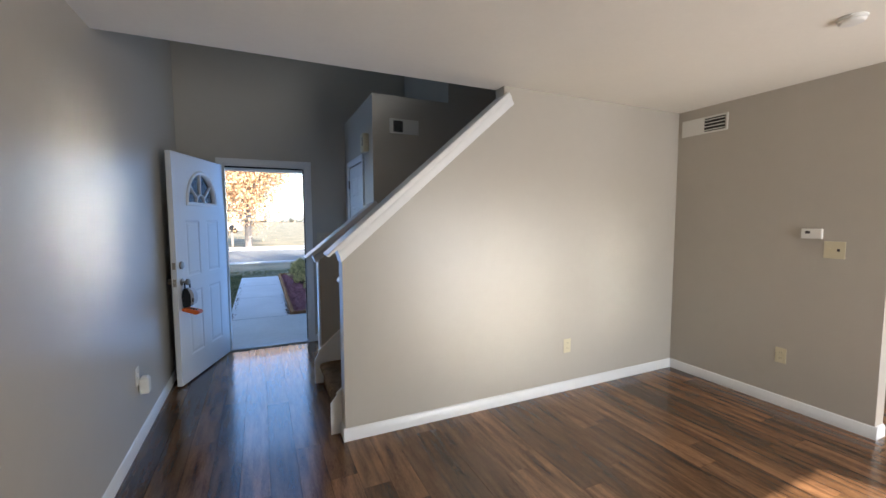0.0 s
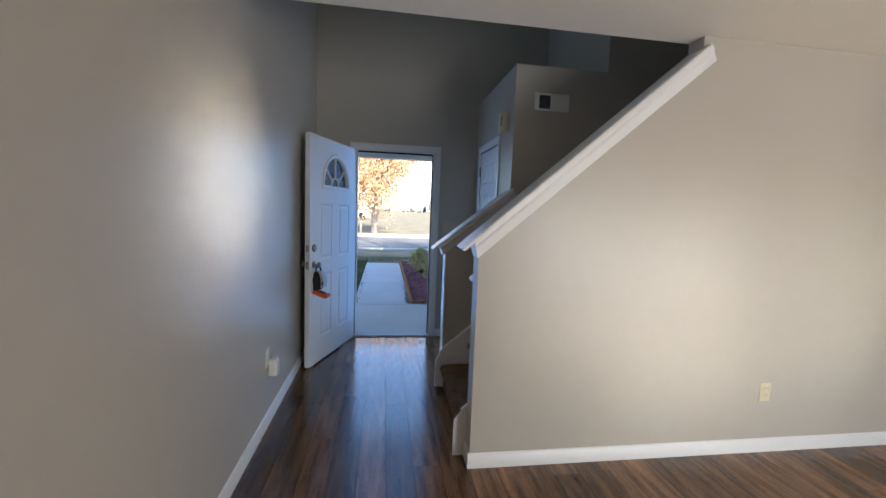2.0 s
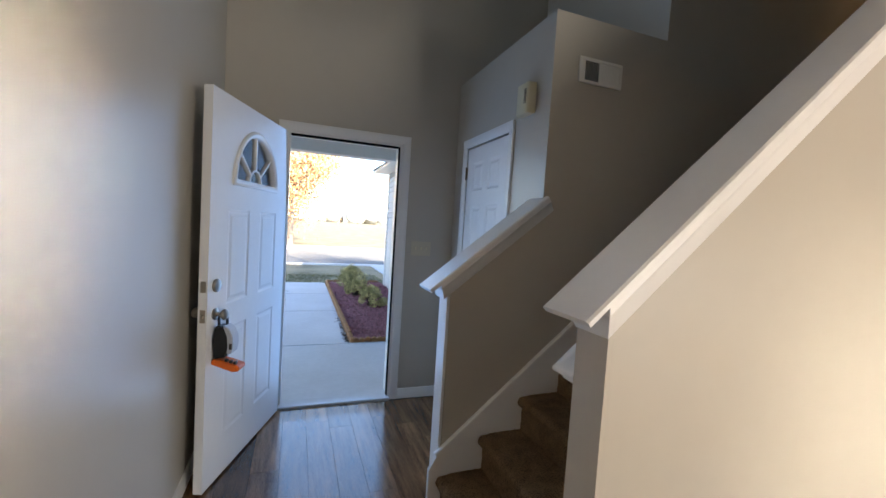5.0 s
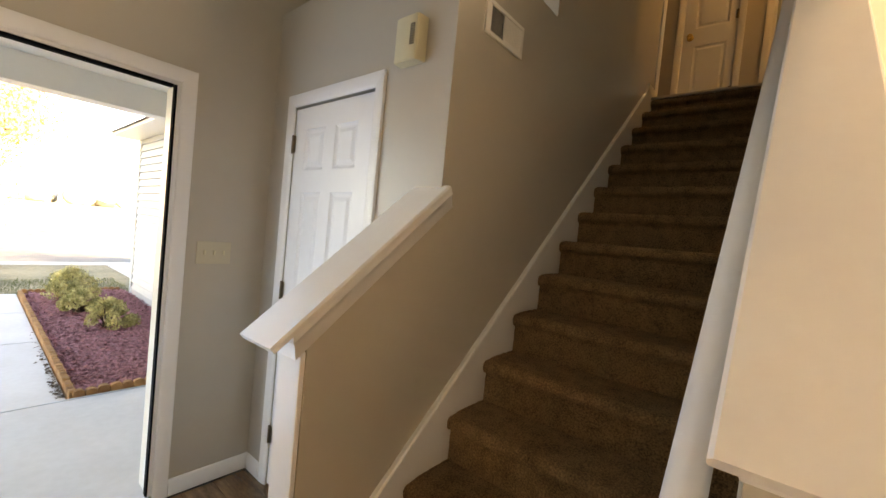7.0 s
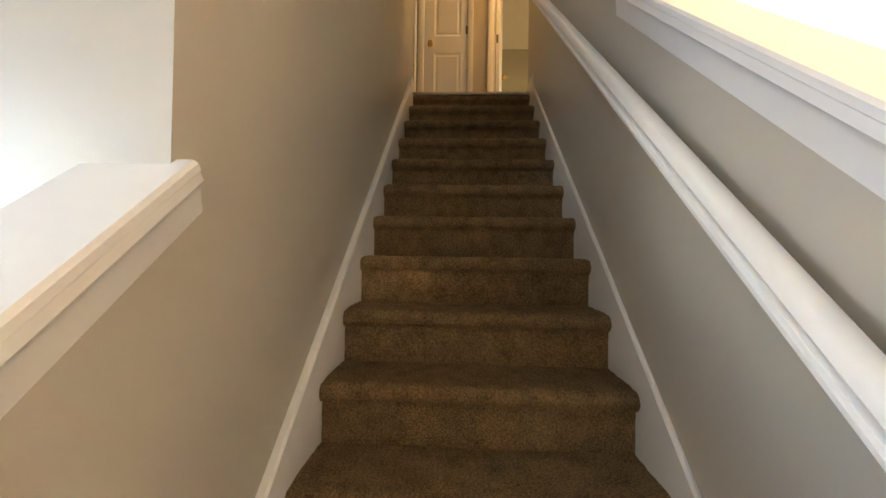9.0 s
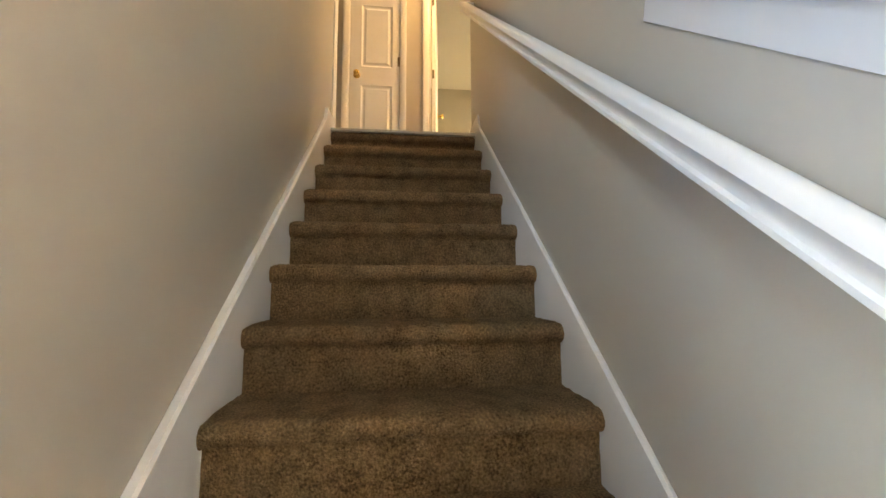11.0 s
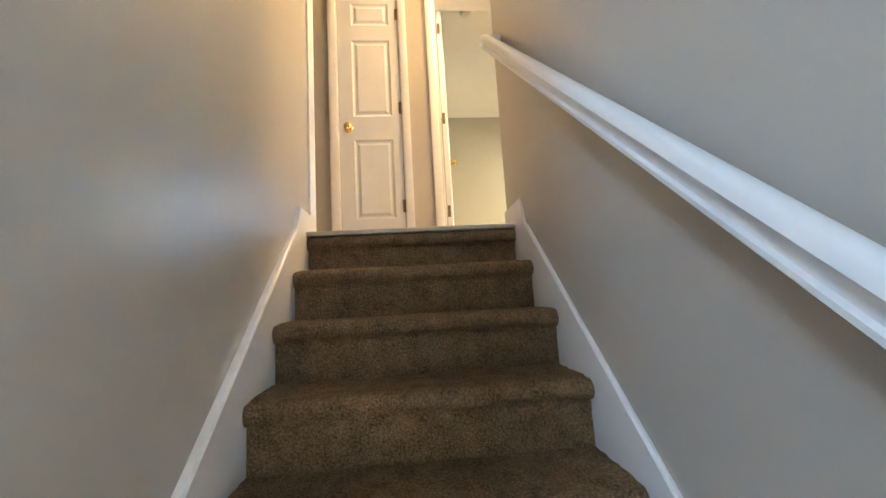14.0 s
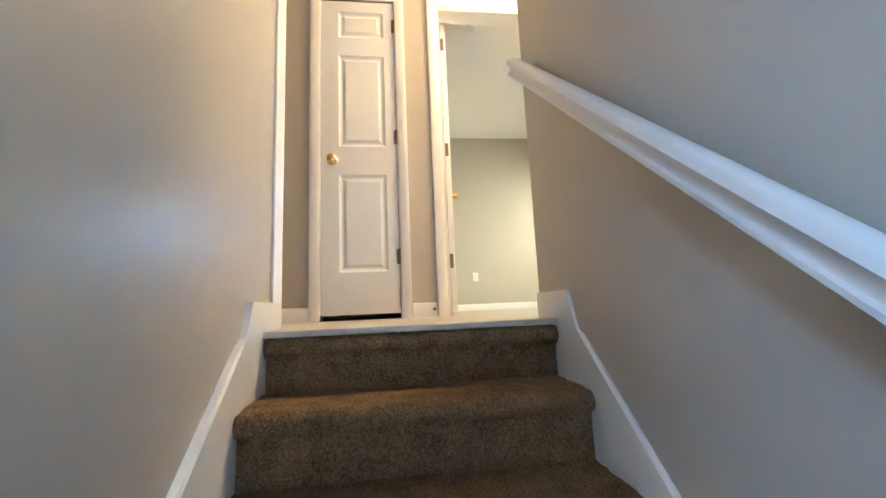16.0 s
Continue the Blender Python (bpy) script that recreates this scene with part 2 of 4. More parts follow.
# ground floor walls
wall("wall_west", LX - WT, LX, BACK, DY + 0.15, 0, UCEIL, "tall satin greige painted wall along the foyer and living room")
structure(prism("wall_stair_lower", [(0, 0), (0, 1.245), (1.205, 1.245 + 1.205 * 0.862), (1.205, CEIL), (RX, CEIL), (RX, 0)], "y", 0, WT, M_WALL), "greige painted stair wall that rises with the steps under a white cap", "wall")
wall("wall_stair_middle", 1.205, 3.20, 0.0, WT, CEIL + 0.0, UP + 0.3, "plain greige painted upper wall beside the stairs")
wall("wall_stair_upper_west", LX, 1.205, 0.0, WT, CEIL + 0.06, UP + 0.3, "plain greige painted upper wall over the foyer")
wall("wall_stair_upper", LX, 3.20, 0.0, WT, UP + 0.3, UCEIL, "plain greige painted upper wall beside the stairs")
wall("wall_east", RX, RX + WT, -1.44, 0, 0, CEIL, "greige living room wall with vent, thermostat and outlet")
wall("wall_east_head", RX, RX + WT, BACK, -1.44, 2.10, CEIL, "plain greige wall over a wide opening")
wall("wall_kitchen_east", 5.6, 5.6 + WT, BACK, 0, 0, CEIL, "plain greige wall of the room beyond")
wall("wall_kitchen_north", RX + WT, 5.6, -WT, 0, 0, CEIL, "plain greige wall of the room beyond")
wall("wall_south_west", LX, 1.71, BACK - 0.12, BACK, 0, CEIL, "plain greige wall beside the patio door")
wall("wall_south_mid", 3.53, 4.15, BACK - 0.12, BACK, 0, CEIL, "plain greige wall between two glass doors")
wall("wall_south_east", 5.45, 5.6 + WT, BACK - 0.12, BACK, 0, CEIL, "plain greige wall beside the added glass door")
wall("wall_dining_head", 4.15, 5.45, BACK - 0.12, BACK, 2.04, CEIL, "plain greige wall over the added glass door")
wall("wall_south_head", 1.71, 3.53, BACK - 0.12, BACK, 2.04, CEIL, "plain greige wall over the patio door")

# foyer and closet
DX0, DX1, DH = -0.81, 0.03, 2.045
wall("wall_north_west", LX, DX0, DY, DY + 0.15, 0, UCEIL, "greige painted wall beside the front door")
wall("wall_north_east", DX1, 1.25 + WT, DY, DY + 0.15, 0, UCEIL, "greige painted foyer wall with a light switch")
WX0, WX1, WZ0, WZ1 = -0.81, 0.03, 3.62, 4.70
wall("wall_north_head", DX0, DX1, DY, DY + 0.15, DH, WZ0, "greige painted wall over the front door")
wall("wall_north_top", DX0, DX1, DY, DY + 0.15, WZ1, UCEIL, "greige painted wall over the added foyer window")
# unseen window, added so that light reaches the upper stairs
added_foyer_window = structure(new("window_1"), "unseen white-framed window added high over the front door for light")
for nm, a in (("frame", (WX0, WX0 + 0.05, WZ0, WZ1)), ("frame", (WX1 - 0.05, WX1, WZ0, WZ1)), ("frame", (WX0 + 0.05, WX1 - 0.05, WZ0, WZ0 + 0.05)), ("frame", (WX0 + 0.05, WX1 - 0.05, WZ1 - 0.05, WZ1))):
    box(nm, a[0], a[1], DY + 0.05, DY + 0.11, a[2], a[3], M_TRIM, added_foyer_window, "white window frame")
window_pane = box("pane", WX0 + 0.05, WX1 - 0.05, DY + 0.078, DY + 0.084, WZ0 + 0.05, WZ1 - 0.05, M_GLASS, added_foyer_window, "clear glass pane")
window_pane.visible_shadow = False
CY0, CY1, CH = 1.475, 2.115, 2.035
wall("wall_closet_south", BX, BX + WT, BY, CY0, 0, SHELF, "greige closet wall corner with a door chime")
wall("wall_closet_north", BX, BX + WT, CY1, DY, 0, SHELF, "narrow greige wall beside the closet door")
wall("wall_closet_head", BX, BX + WT, CY0, CY1, CH, SHELF, "greige wall over the closet door")
wall("wall_stair_north_lower", BX + WT, 3.24, BY, BY + WT, 0, SHELF, "greige wall along the carpeted stairs with a return vent")
wall("wall_stair_north_upper", ULX, 3.24, BY, BY + WT, SHELF, UCEIL, "greige upper wall along the carpeted stairs")
structure(box("plant_shelf", BX, ULX, BY, DY, SHELF - 0.0, SHELF + 0.02, M_WALL), "greige painted ledge over the coat closet", "ledge")
wall("wall_shelf_back", ULX, ULX + WT, BY + WT, DY, SHELF, UCEIL, "greige upper wall behind the closet ledge")
wall("closet_back", 1.20, 1.20 + WT, BY + WT, DY, 0, SHELF - 0.01, "plain closet wall")
structure(prism("knee_wall_north", [(0.0, 0), (0.0, 1.13), (BX, 1.12 + (BX - NOSE0) * SL), (BX, 0)], "y", BY, BY + WT, M_WALL), "low greige knee wall that slopes up beside the first steps", "wall")
structure(box("knee_wall_end_trim", -0.016, -0.001, BY + 0.002, BY + WT - 0.002, 0, 1.085, M_TRIM, bevel=0.003), "white end board of the low knee wall", "trim")

# upper floor
LFX = 3.06
OX = 0.335
wall("wall_landing_far_mid", FAR, FAR + WT, 0.335, 0.598, UP, UCEIL, "warm greige landing wall between two doors")
wall("wall_landing_far_left", FAR, FAR + WT, 1.085, 2.9, UP, UCEIL, "greige landing wall beside the linen closet door")
wall("wall_landing_far_head", FAR, FAR + WT, 0.598, 1.085, 4.81, UCEIL, "greige wall over the linen closet door")
wall("wall_landing_far_right", FAR, FAR + WT, -2.4, -0.46, UP, UCEIL, "plain greige landing wall")
wall("wall_landing_door_head", FAR, FAR + WT, -0.46, 0.335, 4.77, UCEIL, "greige wall over the bedroom doorway")
wall("wall_landing_north", 3.24, FAR, 2.78, 2.9, UP, UCEIL, "plain greige wall at the end of the landing")
wall("wall_landing_west", 3.24 - WT, 3.24, BY + WT, 2.9, UP, UCEIL, "plain greige wall of the landing")
wall("wall_landing_south", 3.20, FAR, -2.4, -2.28, UP, UCEIL, "plain greige wall at the end of the landing")
wall("wall_landing_southwest", 3.20 - WT, 3.20, -2.28, 0.0, UP, UCEIL, "plain greige wall of the landing")
wall("wall_linen_back", FAR + 0.6, FAR + 0.7, 0.5, 1.2, UP, UCEIL, "plain linen closet wall")
wall("wall_linen_north", FAR + WT, FAR + 0.6, 1.2, 1.3, UP, UCEIL, "plain linen closet wall")
structure(box("linen_floor", FAR + WT + 0.001, FAR + 0.66, 0.401, 1.26, UP - 0.019, UP - 0.0005, M_SUBFLOOR), "dark linen closet floor", "floor")
wall("wall_linen_south", FAR + WT, 7.1, 0.40, 0.50, UP, UCEIL, "plain greige bedroom wall")
wall("wall_bedroom_east", 7.1, 7.22, -1.53, 0.5, UP, UCEIL, "greige bedroom wall with a blank outlet plate")
wall("wall_bedroom_east_low", 7.1, 7.22, -2.03, -1.53, UP, 3.62, "plain greige bedroom wall under an unseen window")
wall("wall_bedroom_east_high", 7.1, 7.22, -2.03, -1.53, 4.26, UCEIL, "plain greige bedroom wall over an unseen window")
wall("wall_bedroom_east_side", 7.1, 7.22, -2.4, -2.03, UP, UCEIL, "plain greige bedroom wall beside an unseen window")
# unseen window, sized for a soft glow on the stair wall
side_window = structure(new("window_3"), "small unseen bedroom window added for glow on the stair wall")
for y0, y1, z0, z1 in ((-2.029, -1.98, 3.621, 4.259), (-1.58, -1.531, 3.621, 4.259), (-1.98, -1.58, 3.621, 3.67), (-1.98, -1.58, 4.21, 4.259)):
    box("frame", 7.16, 7.20, y0, y1, z0, z1, M_TRIM, side_window)
side_pane = box("pane", 7.178, 7.184, -1.98, -1.58, 3.67, 4.21, M_GLASS, side_window)
side_pane.visible_shadow = False
wall("wall_bedroom_south", FAR + WT, 5.5, -2.40, -2.28, UP, UCEIL, "plain greige bedroom wall")
wall("wall_bedroom_south_low", 5.5, 6.7, -2.40, -2.28, UP, 3.42, "plain greige bedroom wall under an unseen window")
wall("wall_bedroom_south_high", 5.5, 6.7, -2.40, -2.28, 4.70, UCEIL, "plain greige bedroom wall over an unseen window")
wall("wall_bedroom_south_side", 6.7, 7.1, -2.40, -2.28, UP, UCEIL, "plain greige bedroom wall beside an unseen window")
# unseen window, added out of view to light the bedroom
bed_window = structure(new("window_2"), "unseen white-framed bedroom window added for light")
for x0, x1, z0, z1 in ((5.501, 5.55, 3.421, 4.699), (6.65, 6.699, 3.421, 4.699), (5.55, 6.65, 3.421, 3.47), (5.55, 6.65, 4.65, 4.699)):
    box("frame", x0, x1, -2.38, -2.34, z0, z1, M_TRIM, bed_window)
bed_pane = box("pane", 5.55, 6.65, -2.364, -2.358, 3.47, 4.65, M_GLASS, bed_window)
bed_pane.visible_shadow = False

# ceilings
structure(box("ceiling", LX, 5.6, BACK, -0.001, CEIL, CEIL + 0.06, M_CEIL), "smooth off-white living room ceiling", "ceiling")
structure(box("ceiling_edge", LX, 1.204, -0.001, WT, CEIL, CEIL + 0.06, M_CEIL), "edge of the ceiling at the open foyer", "ceiling")
structure(box("ceiling_upper", LX - WT, 7.22, -2.4, 2.9, UCEIL, UCEIL + 0.1, M_CEIL), "smooth off-white upper ceiling", "ceiling")
structure(box("upper_deck", LX, 7.22, -2.4, -0.0, CEIL + 0.08, UP - 0.02, M_CEIL), "plain floor deck between storeys", "floor")
structure(box("upper_deck_landing", LFX + 0.03, 7.22, 0.001, 2.9, CEIL + 0.08, UP - 0.02, M_CEIL), "plain floor deck between storeys", "floor")
structure(box("landing_floor", LFX - 0.036, FAR + WT, -2.28, 2.78, UP - 0.02, UP, M_LAND, bevel=0.004), "pale landing floor with a soft sheen", "floor")
structure(box("bedroom_floor", FAR + WT, 7.15, -2.28, 0.4, UP - 0.02, UP, M_LAND), "pale bedroom floor", "floor")

# ---- trim ----
BASE = [(0, 0), (0.014, 0), (0.014, 0.062), (0.010, 0.068), (0.010, 0.074), (0.004, 0.082), (0, 0.084)]


def baseboard(x0, y0, x1, y1, z=0.0, label="white painted baseboard with a moulded top edge"):
    """The wall lies to the left of the way from the first point to the second."""
    return structure(sweep("baseboard", BASE, (x0, y0, z), (x1, y1, z), (0, 0, 1), M_TRIM, smooth=50), label, "baseboard")


baseboard(LX, BACK, LX, DY)
baseboard(-0.014, 0.0, RX, 0.0)
baseboard(RX, -0.014, RX, -1.454)
baseboard(0.0, WT, 0.0, 0.0)
baseboard(LX + 0.014, DY, -0.875, DY)
baseboard(0.095, DY, BX, DY)
baseboard(BX, DY - 0.014, BX, 2.185)
baseboard(BX, 1.405, BX, BY + WT)
baseboard(1.71, BACK, LX + 0.014, BACK)
baseboard(RX + WT, -1.44, RX + WT, -WT)
baseboard(RX, -1.44, RX + WT, -1.44)
baseboard(FAR, 2.7, FAR, 1.135, UP)
baseboard(FAR, 0.545, FAR, 0.405, UP)
baseboard(7.1, 0.4, 7.1, -2.28, UP)
baseboard(3.24, 1.2, 3.24, 2.7, UP)

CAS = [(0, 0), (0.062, 0), (0.062, 0.014), (0.052, 0.016), (0.030, 0.013), (0.012, 0.011), (0.004, 0.007), (0, 0.004)]


def casing(name, origin, across, out, width, height, z0, legs=(True, True), label="white moulded door casing"):
    """Casing round an opening: origin at the inner foot of the first leg, across along the wall, out of it."""
    o, a, w = Vector(origin), Vector(across), Vector(out)
    made = []
    bm = bmesh.new()

    def leg(p0, p1, side, m0, m1):
        d = (p1 - p0).normalized()
        rings = []
        for at, m in ((p0, m0), (p1, m1)):
            rings.append([bm.verts.new(at + side * s + w * h + d * (m * s)) for s, h in CAS])
        n = len(CAS)
        for i in range(n):
            j = (i + 1) % n
            bm.faces.new((rings[0][i], rings[0][j], rings[1][j], rings[1][i]))
        bm.faces.new(rings[0])
        bm.faces.new(list(reversed(rings[1])))
    top = Vector((0, 0, height))
    if legs[0]:
        leg(o, o + top, -a, 0, 1)
    if legs[1]:
        leg(o + a * width, o + a * width + top, a, 0, 1)
    leg(o + top, o + top + a * width, Vector((0, 0, 1)), -1 if legs[0] else 0, 1 if legs[1] else 0)
    ob = finish(name, bm, M_TRIM, smooth=50)
    return structure(ob, label, "door casing")


casing("door_casing", (DX0, DY, 0), (1, 0, 0), (0, -1, 0), DX1 - DX0, DH, 0)
casing("door_casing", (BX, CY0, 0), (0, 1, 0), (-1, 0, 0), CY1 - CY0, CH, 0)
casing("door_casing", (FAR, 0.611, UP), (0, 1, 0), (-1, 0, 0), 0.461, 2.04, UP)
casing("door_casing", (FAR, -0.46, UP), (0, 1, 0), (-1, 0, 0), 0.795, 2.01, UP)
structure(box("jamb", FAR - 0.002, FAR + WT + 0.01, 0.320, 0.3345, UP, 4.77, M_TRIM, bevel=0.002), "white painted door jamb", "door jamb")
structure(box("jamb", FAR - 0.002, FAR + WT + 0.01, -0.4595, 0.320, 4.756, 4.769, M_TRIM), "white painted door jamb head", "door jamb")
structure(box("jamb", FAR + 0.001, FAR + WT, 0.5985, 0.610, UP, 4.80, M_TRIM), "white painted door jamb", "door jamb")
structure(box("jamb", FAR + 0.001, FAR + WT, 1.073, 1.0845, UP, 4.80, M_TRIM), "white painted door jamb", "door jamb")
structure(box("jamb", DX0 + 0.0005, DX0 + 0.018, DY - 0.002, DY + 0.15, 0.03, DH - 0.001, M_TRIM), "white painted front door jamb", "door jamb")
structure(box("jamb", DX1 - 0.018, DX1 - 0.0005, DY - 0.002, DY + 0.15, 0.03, DH - 0.001, M_TRIM), "white painted front door jamb", "door jamb")
structure(box("jamb", DX0 + 0.018, DX1 - 0.018, DY - 0.002, DY + 0.15, DH - 0.018, DH - 0.001, M_TRIM), "white painted front door head jamb", "door jamb")
structure(box("weatherstrip", DX1 - 0.027, DX1 - 0.0185, DY - 0.001, DY + 0.036, 0.03, DH - 0.019, M_JAMBK, bevel=0.003), "black rubber weatherstrip in the front door frame", "weatherstrip")
structure(box("weatherstrip", DX0 + 0.019, DX1 - 0.032, DY - 0.001, DY + 0.036, DH - 0.032, DH - 0.0185, M_JAMBK, bevel=0.003), "black rubber weatherstrip in the front door head", "weatherstrip")
structure(box("threshold", DX0, DX1, DY - 0.02, DY + 0.10, -0.04, 0.018, M_CONC, bevel=0.008), "pale aluminium front door threshold", "threshold")
structure(prism("corner_casing", [(3.158, BY - 0.001), (3.158, BY - 0.009), (3.166, BY - 0.012), (3.170, BY - 0.008), (3.182, BY - 0.010), (3.205, BY - 0.016), (3.228, BY - 0.018), (3.238, BY - 0.014), (3.238, BY - 0.001)], "z", UP, UCEIL - 0.4, M_TRIM), "white moulded casing at the head of the stairs", "door casing")

# stair skirts and caps
for nm, y0, y1, lift in (("skirt_board_left", YB, BY - 0.001, 0.103), ("skirt_board_right", WT + 0.001, YA, 0.089)):
    x0 = NOSE0 - 0.035 if nm.endswith("left") else NOSE0 - 0.045
    zt = lambda x: RISE + (x - NOSE0) * SL + lift
    pts = [(x0, 0.0), (x0, 0.215), (NOSE0 + 0.01, zt(NOSE0 + 0.01)), (2.895, zt(2.895)), (2.94, UP + 0.088), (3.20, UP + 0.088), (3.20, UP - 0.2), (0.45, 0.0)]
    structure(prism(nm, pts, "y", y0, y1, M_TRIM), "white painted skirt board that climbs beside the carpeted steps", "skirt board")
    s = (NOSE0 + 0.012, (y0 + y1) / 2, zt(NOSE0 + 0.012) - 0.026)
    e = (2.885, (y0 + y1) / 2, zt(2.885) - 0.030)
    hw = (y1 - y0) / 2 + 0.004
    structure(sweep("skirt_cap", [(-hw, 0), (hw, 0), (hw, 0.026), (hw - 0.006, 0.032), (-hw + 0.006, 0.032), (-hw, 0.026)], s, e, (0, 0, 1), M_TRIM), "thin rounded top edge of the white skirt board", "trim")


def wall_cap(name, y0, y1, x_front, x_end, zb, slope, ch, label):
    """Sloping cap on a knee wall: board and a crown moulding on each side and across the end."""
    t = thing(name, Matrix.Translation((0, 0, 0)), label, "wall cap", kind="structure")
    cs = 1 / math.hypot(1, slope)
    d = Vector((cs, 0, slope * cs))
    u = Vector((-slope * cs, 0, cs))
    ym = (y0 + y1) / 2
    hw = (y1 - y0) / 2
    zl = lambda x: zb + slope * x
    a = Vector((x_front, ym, zl(x_front))) + u * (ch + 0.0003)
    b = Vector((x_end, ym, zl(x_end))) + u * (ch + 0.0003)
    o = 0.032
    board = [(-hw - o, 0.002), (-hw - o + 0.002, 0), (hw + o - 0.002, 0), (hw + o, 0.002), (hw + o, 0.013), (hw + o - 0.006, 0.019), (-hw - o + 0.006, 0.019), (-hw - o, 0.013)]
    sweep("board", board, a - d * 0.040, b, (0, 0, 1), M_TRIM, t)
    crown = [(s, h * ch / 0.060) for s, h in ((0, 0), (0.004, 0.0), (0.007, 0.008), (0.012, 0.022), (0.018, 0.036), (0.025, 0.045), (0.029, 0.047), (0.029, 0.060), (0, 0.060))]
    bm = bmesh.new()
    rings = []
    for s, h in crown:
        xa, xb = x_front - s, x_end - h * slope * cs
        za, zb_ = zl(xa) + h / cs, zl(xb) + h / cs
        rings.append([bm.verts.new(p) for p in ((xb, y0 - s, zb_), (xa, y0 - s, za), (xa, y1 + s, za), (xb, y1 + s, zb_))])
    for p, q in zip(rings, rings[1:]):
        for k in range(3):
            bm.faces.new((p[k], p[k + 1], q[k + 1], q[k]))
    bm.faces.new([g[0] for g in rings])
    bm.faces.new([g[3] for g in rings])
    finish("crown_moulding", bm, M_TRIM, t, smooth=45)
    return t


wall_cap("stair_wall_cap", 0.0, WT, -0.001, 1.290, 1.182, 0.868, 0.079, "white moulded wooden cap that slopes up the stair wall")
wall_cap("knee_wall_cap", BY, BY + WT, NOSE0 - 0.001, 0.559, 1.098, 0.802, 0.073, "white moulded wooden cap on the low knee wall")

# ---- panelled doors ----


def panel_leaf(name, width, height, depth, panels, parent, mat=M_DOOR):
    """A leaf in the plane x, z, standing from y 0 to depth, with sunk and raised panels (x0, x1, z0, z1) on both faces."""
    bm = bmesh.new()
    xs = sorted({0, width, *[v for p in panels for v in p[:2]]})
    zs = sorted({0, height, *[v for p in panels for v in p[2:]]})
    boxes = {(round(p[0], 4), round(p[2], 4)): p for p in panels}

    def covered(xa, xb, za, zb):
        return any(p[0] - 1e-5 <= xa and xb <= p[1] + 1e-5 and p[2] - 1e-5 <= za and zb <= p[3] + 1e-5 for p in panels)
    for y, s in ((0.0, 1), (depth, -1)):
        for xa, xb in zip(xs, xs[1:]):
            for za, zb in zip(zs, zs[1:]):
                if not covered(xa, xb, za, zb):
                    bm.faces.new([bm.verts.new(c) for c in ((xa, y, za), (xb, y, za), (xb, y, zb), (xa, y, zb))])
        for p in panels:
            rings = []
            for inset, dip in ((0, 0), (0.006, 0.004), (0.016, 0.008), (0.024, 0.008), (0.042, 0.002)):
                rings.append([bm.verts.new((x, y + s * dip, z)) for x, z in ((p[0] + inset, p[2] + inset), (p[1] - inset, p[2] + inset), (p[1] - inset, p[3] - inset), (p[0] + inset, p[3] - inset))])
            for a, b in zip(rings, rings[1:]):
                for k in range(4):
                    bm.faces.new((a[k], a[(k + 1) % 4], b[(k + 1) % 4], b[k]))
            bm.faces.new(rings[-1])
    for a, b in (((0, 0), (width, 0)), ((width, 0), (width, height)), ((width, height), (0, height)), ((0, height), (0, 0))):
        bm.faces.new([bm.verts.new(c) for c in ((a[0], 0, a[1]), (b[0], 0, b[1]), (b[0], depth, b[1]), (a[0], depth, a[1]))])
    bmesh.ops.remove_doubles(bm, verts=bm.verts, dist=0.0003)
    return finish(name, bm, mat, parent)


def knob(parent, at, out, mat, label, r=0.027):
    m = Matrix.Translation(at) @ Vector(out).to_track_quat("Z", "Y").to_matrix().to_4x4()
    prof = [(0.030, 0), (0.031, 0.004), (0.026, 0.008), (0.012, 0.011), (0.010, 0.028), (r * 0.7, 0.034), (r, 0.045), (r * 0.96, 0.056), (r * 0.7, 0.063), (0.004, 0.066)]
    return lathe("knob", prof, m, mat, parent, label)


def hinge(parent, at, out, along, label="aged bronze hinge", mat=None):
    mat = mat or M_BRONZE
    o, w, a = Vector(at), Vector(out), Vector(along)
    bm = bmesh.new()
    m = Matrix.Translation(o + w * 0.006 - Vector((0, 0, 0.045)))
    add_lathe(bm, [(0.003, -0.004), (0.006, 0), (0.006, 0.030), (0.0052, 0.031), (0.006, 0.032), (0.006, 0.058), (0.0052, 0.059), (0.006, 0.060), (0.006, 0.090), (0.003, 0.094)], m, 10)
    c = [o + a * s + w * h for s in (0.002, 0.018) for h in (0.0005, 0.0025)]
    vs = [bm.verts.new(p + Vector((0, 0, z))) for z in (-0.044, 0.044) for p in (c[0], c[2], c[3], c[1])]
    for f in ((0, 1, 2, 3), (7, 6, 5, 4), (0, 4, 5, 1), (1, 5, 6, 2), (2, 6, 7, 3), (3, 7, 4, 0)):
        bm.faces.new([vs[i] for i in f])
    return finish("hinge", bm, mat, parent, label, smooth=35)


def six_panels(w):
    s, mid = 0.115 * w / 0.76 + 0.008, 0.10 * w / 0.76
    xa, xb = (s, (w - mid) / 2), ((w + mid) / 2, w - s)
    rows_ = ((0.22, 0.80), (0.93, 1.58), (1.69, 1.90))
    return [(x0, x1, z0, z1) for x0, x1 in (xa, xb) for z0, z1 in rows_]


# closet door, closed
cw = CY1 - CY0 - 0.006
closet = thing("closet_door", Matrix.Translation((BX + 0.004, CY1 - 0.003, 0.012)) @ pose(0, 0, 0, 0, 0, -90), "closed white six-panel coat closet door with bronze hinges", "door")
panel_leaf("leaf", cw, 2.011, 0.035, six_panels(cw), closet)
for z in (1.83, 1.055, 0.27):
    hinge(closet, (-0.002, -0.004, z), (0, -1, 0), (1, 0, 0))
knob(closet, (cw - 0.06, -0.0, 0.92), (0, -1, 0), M_BRASS, "polished brass knob")

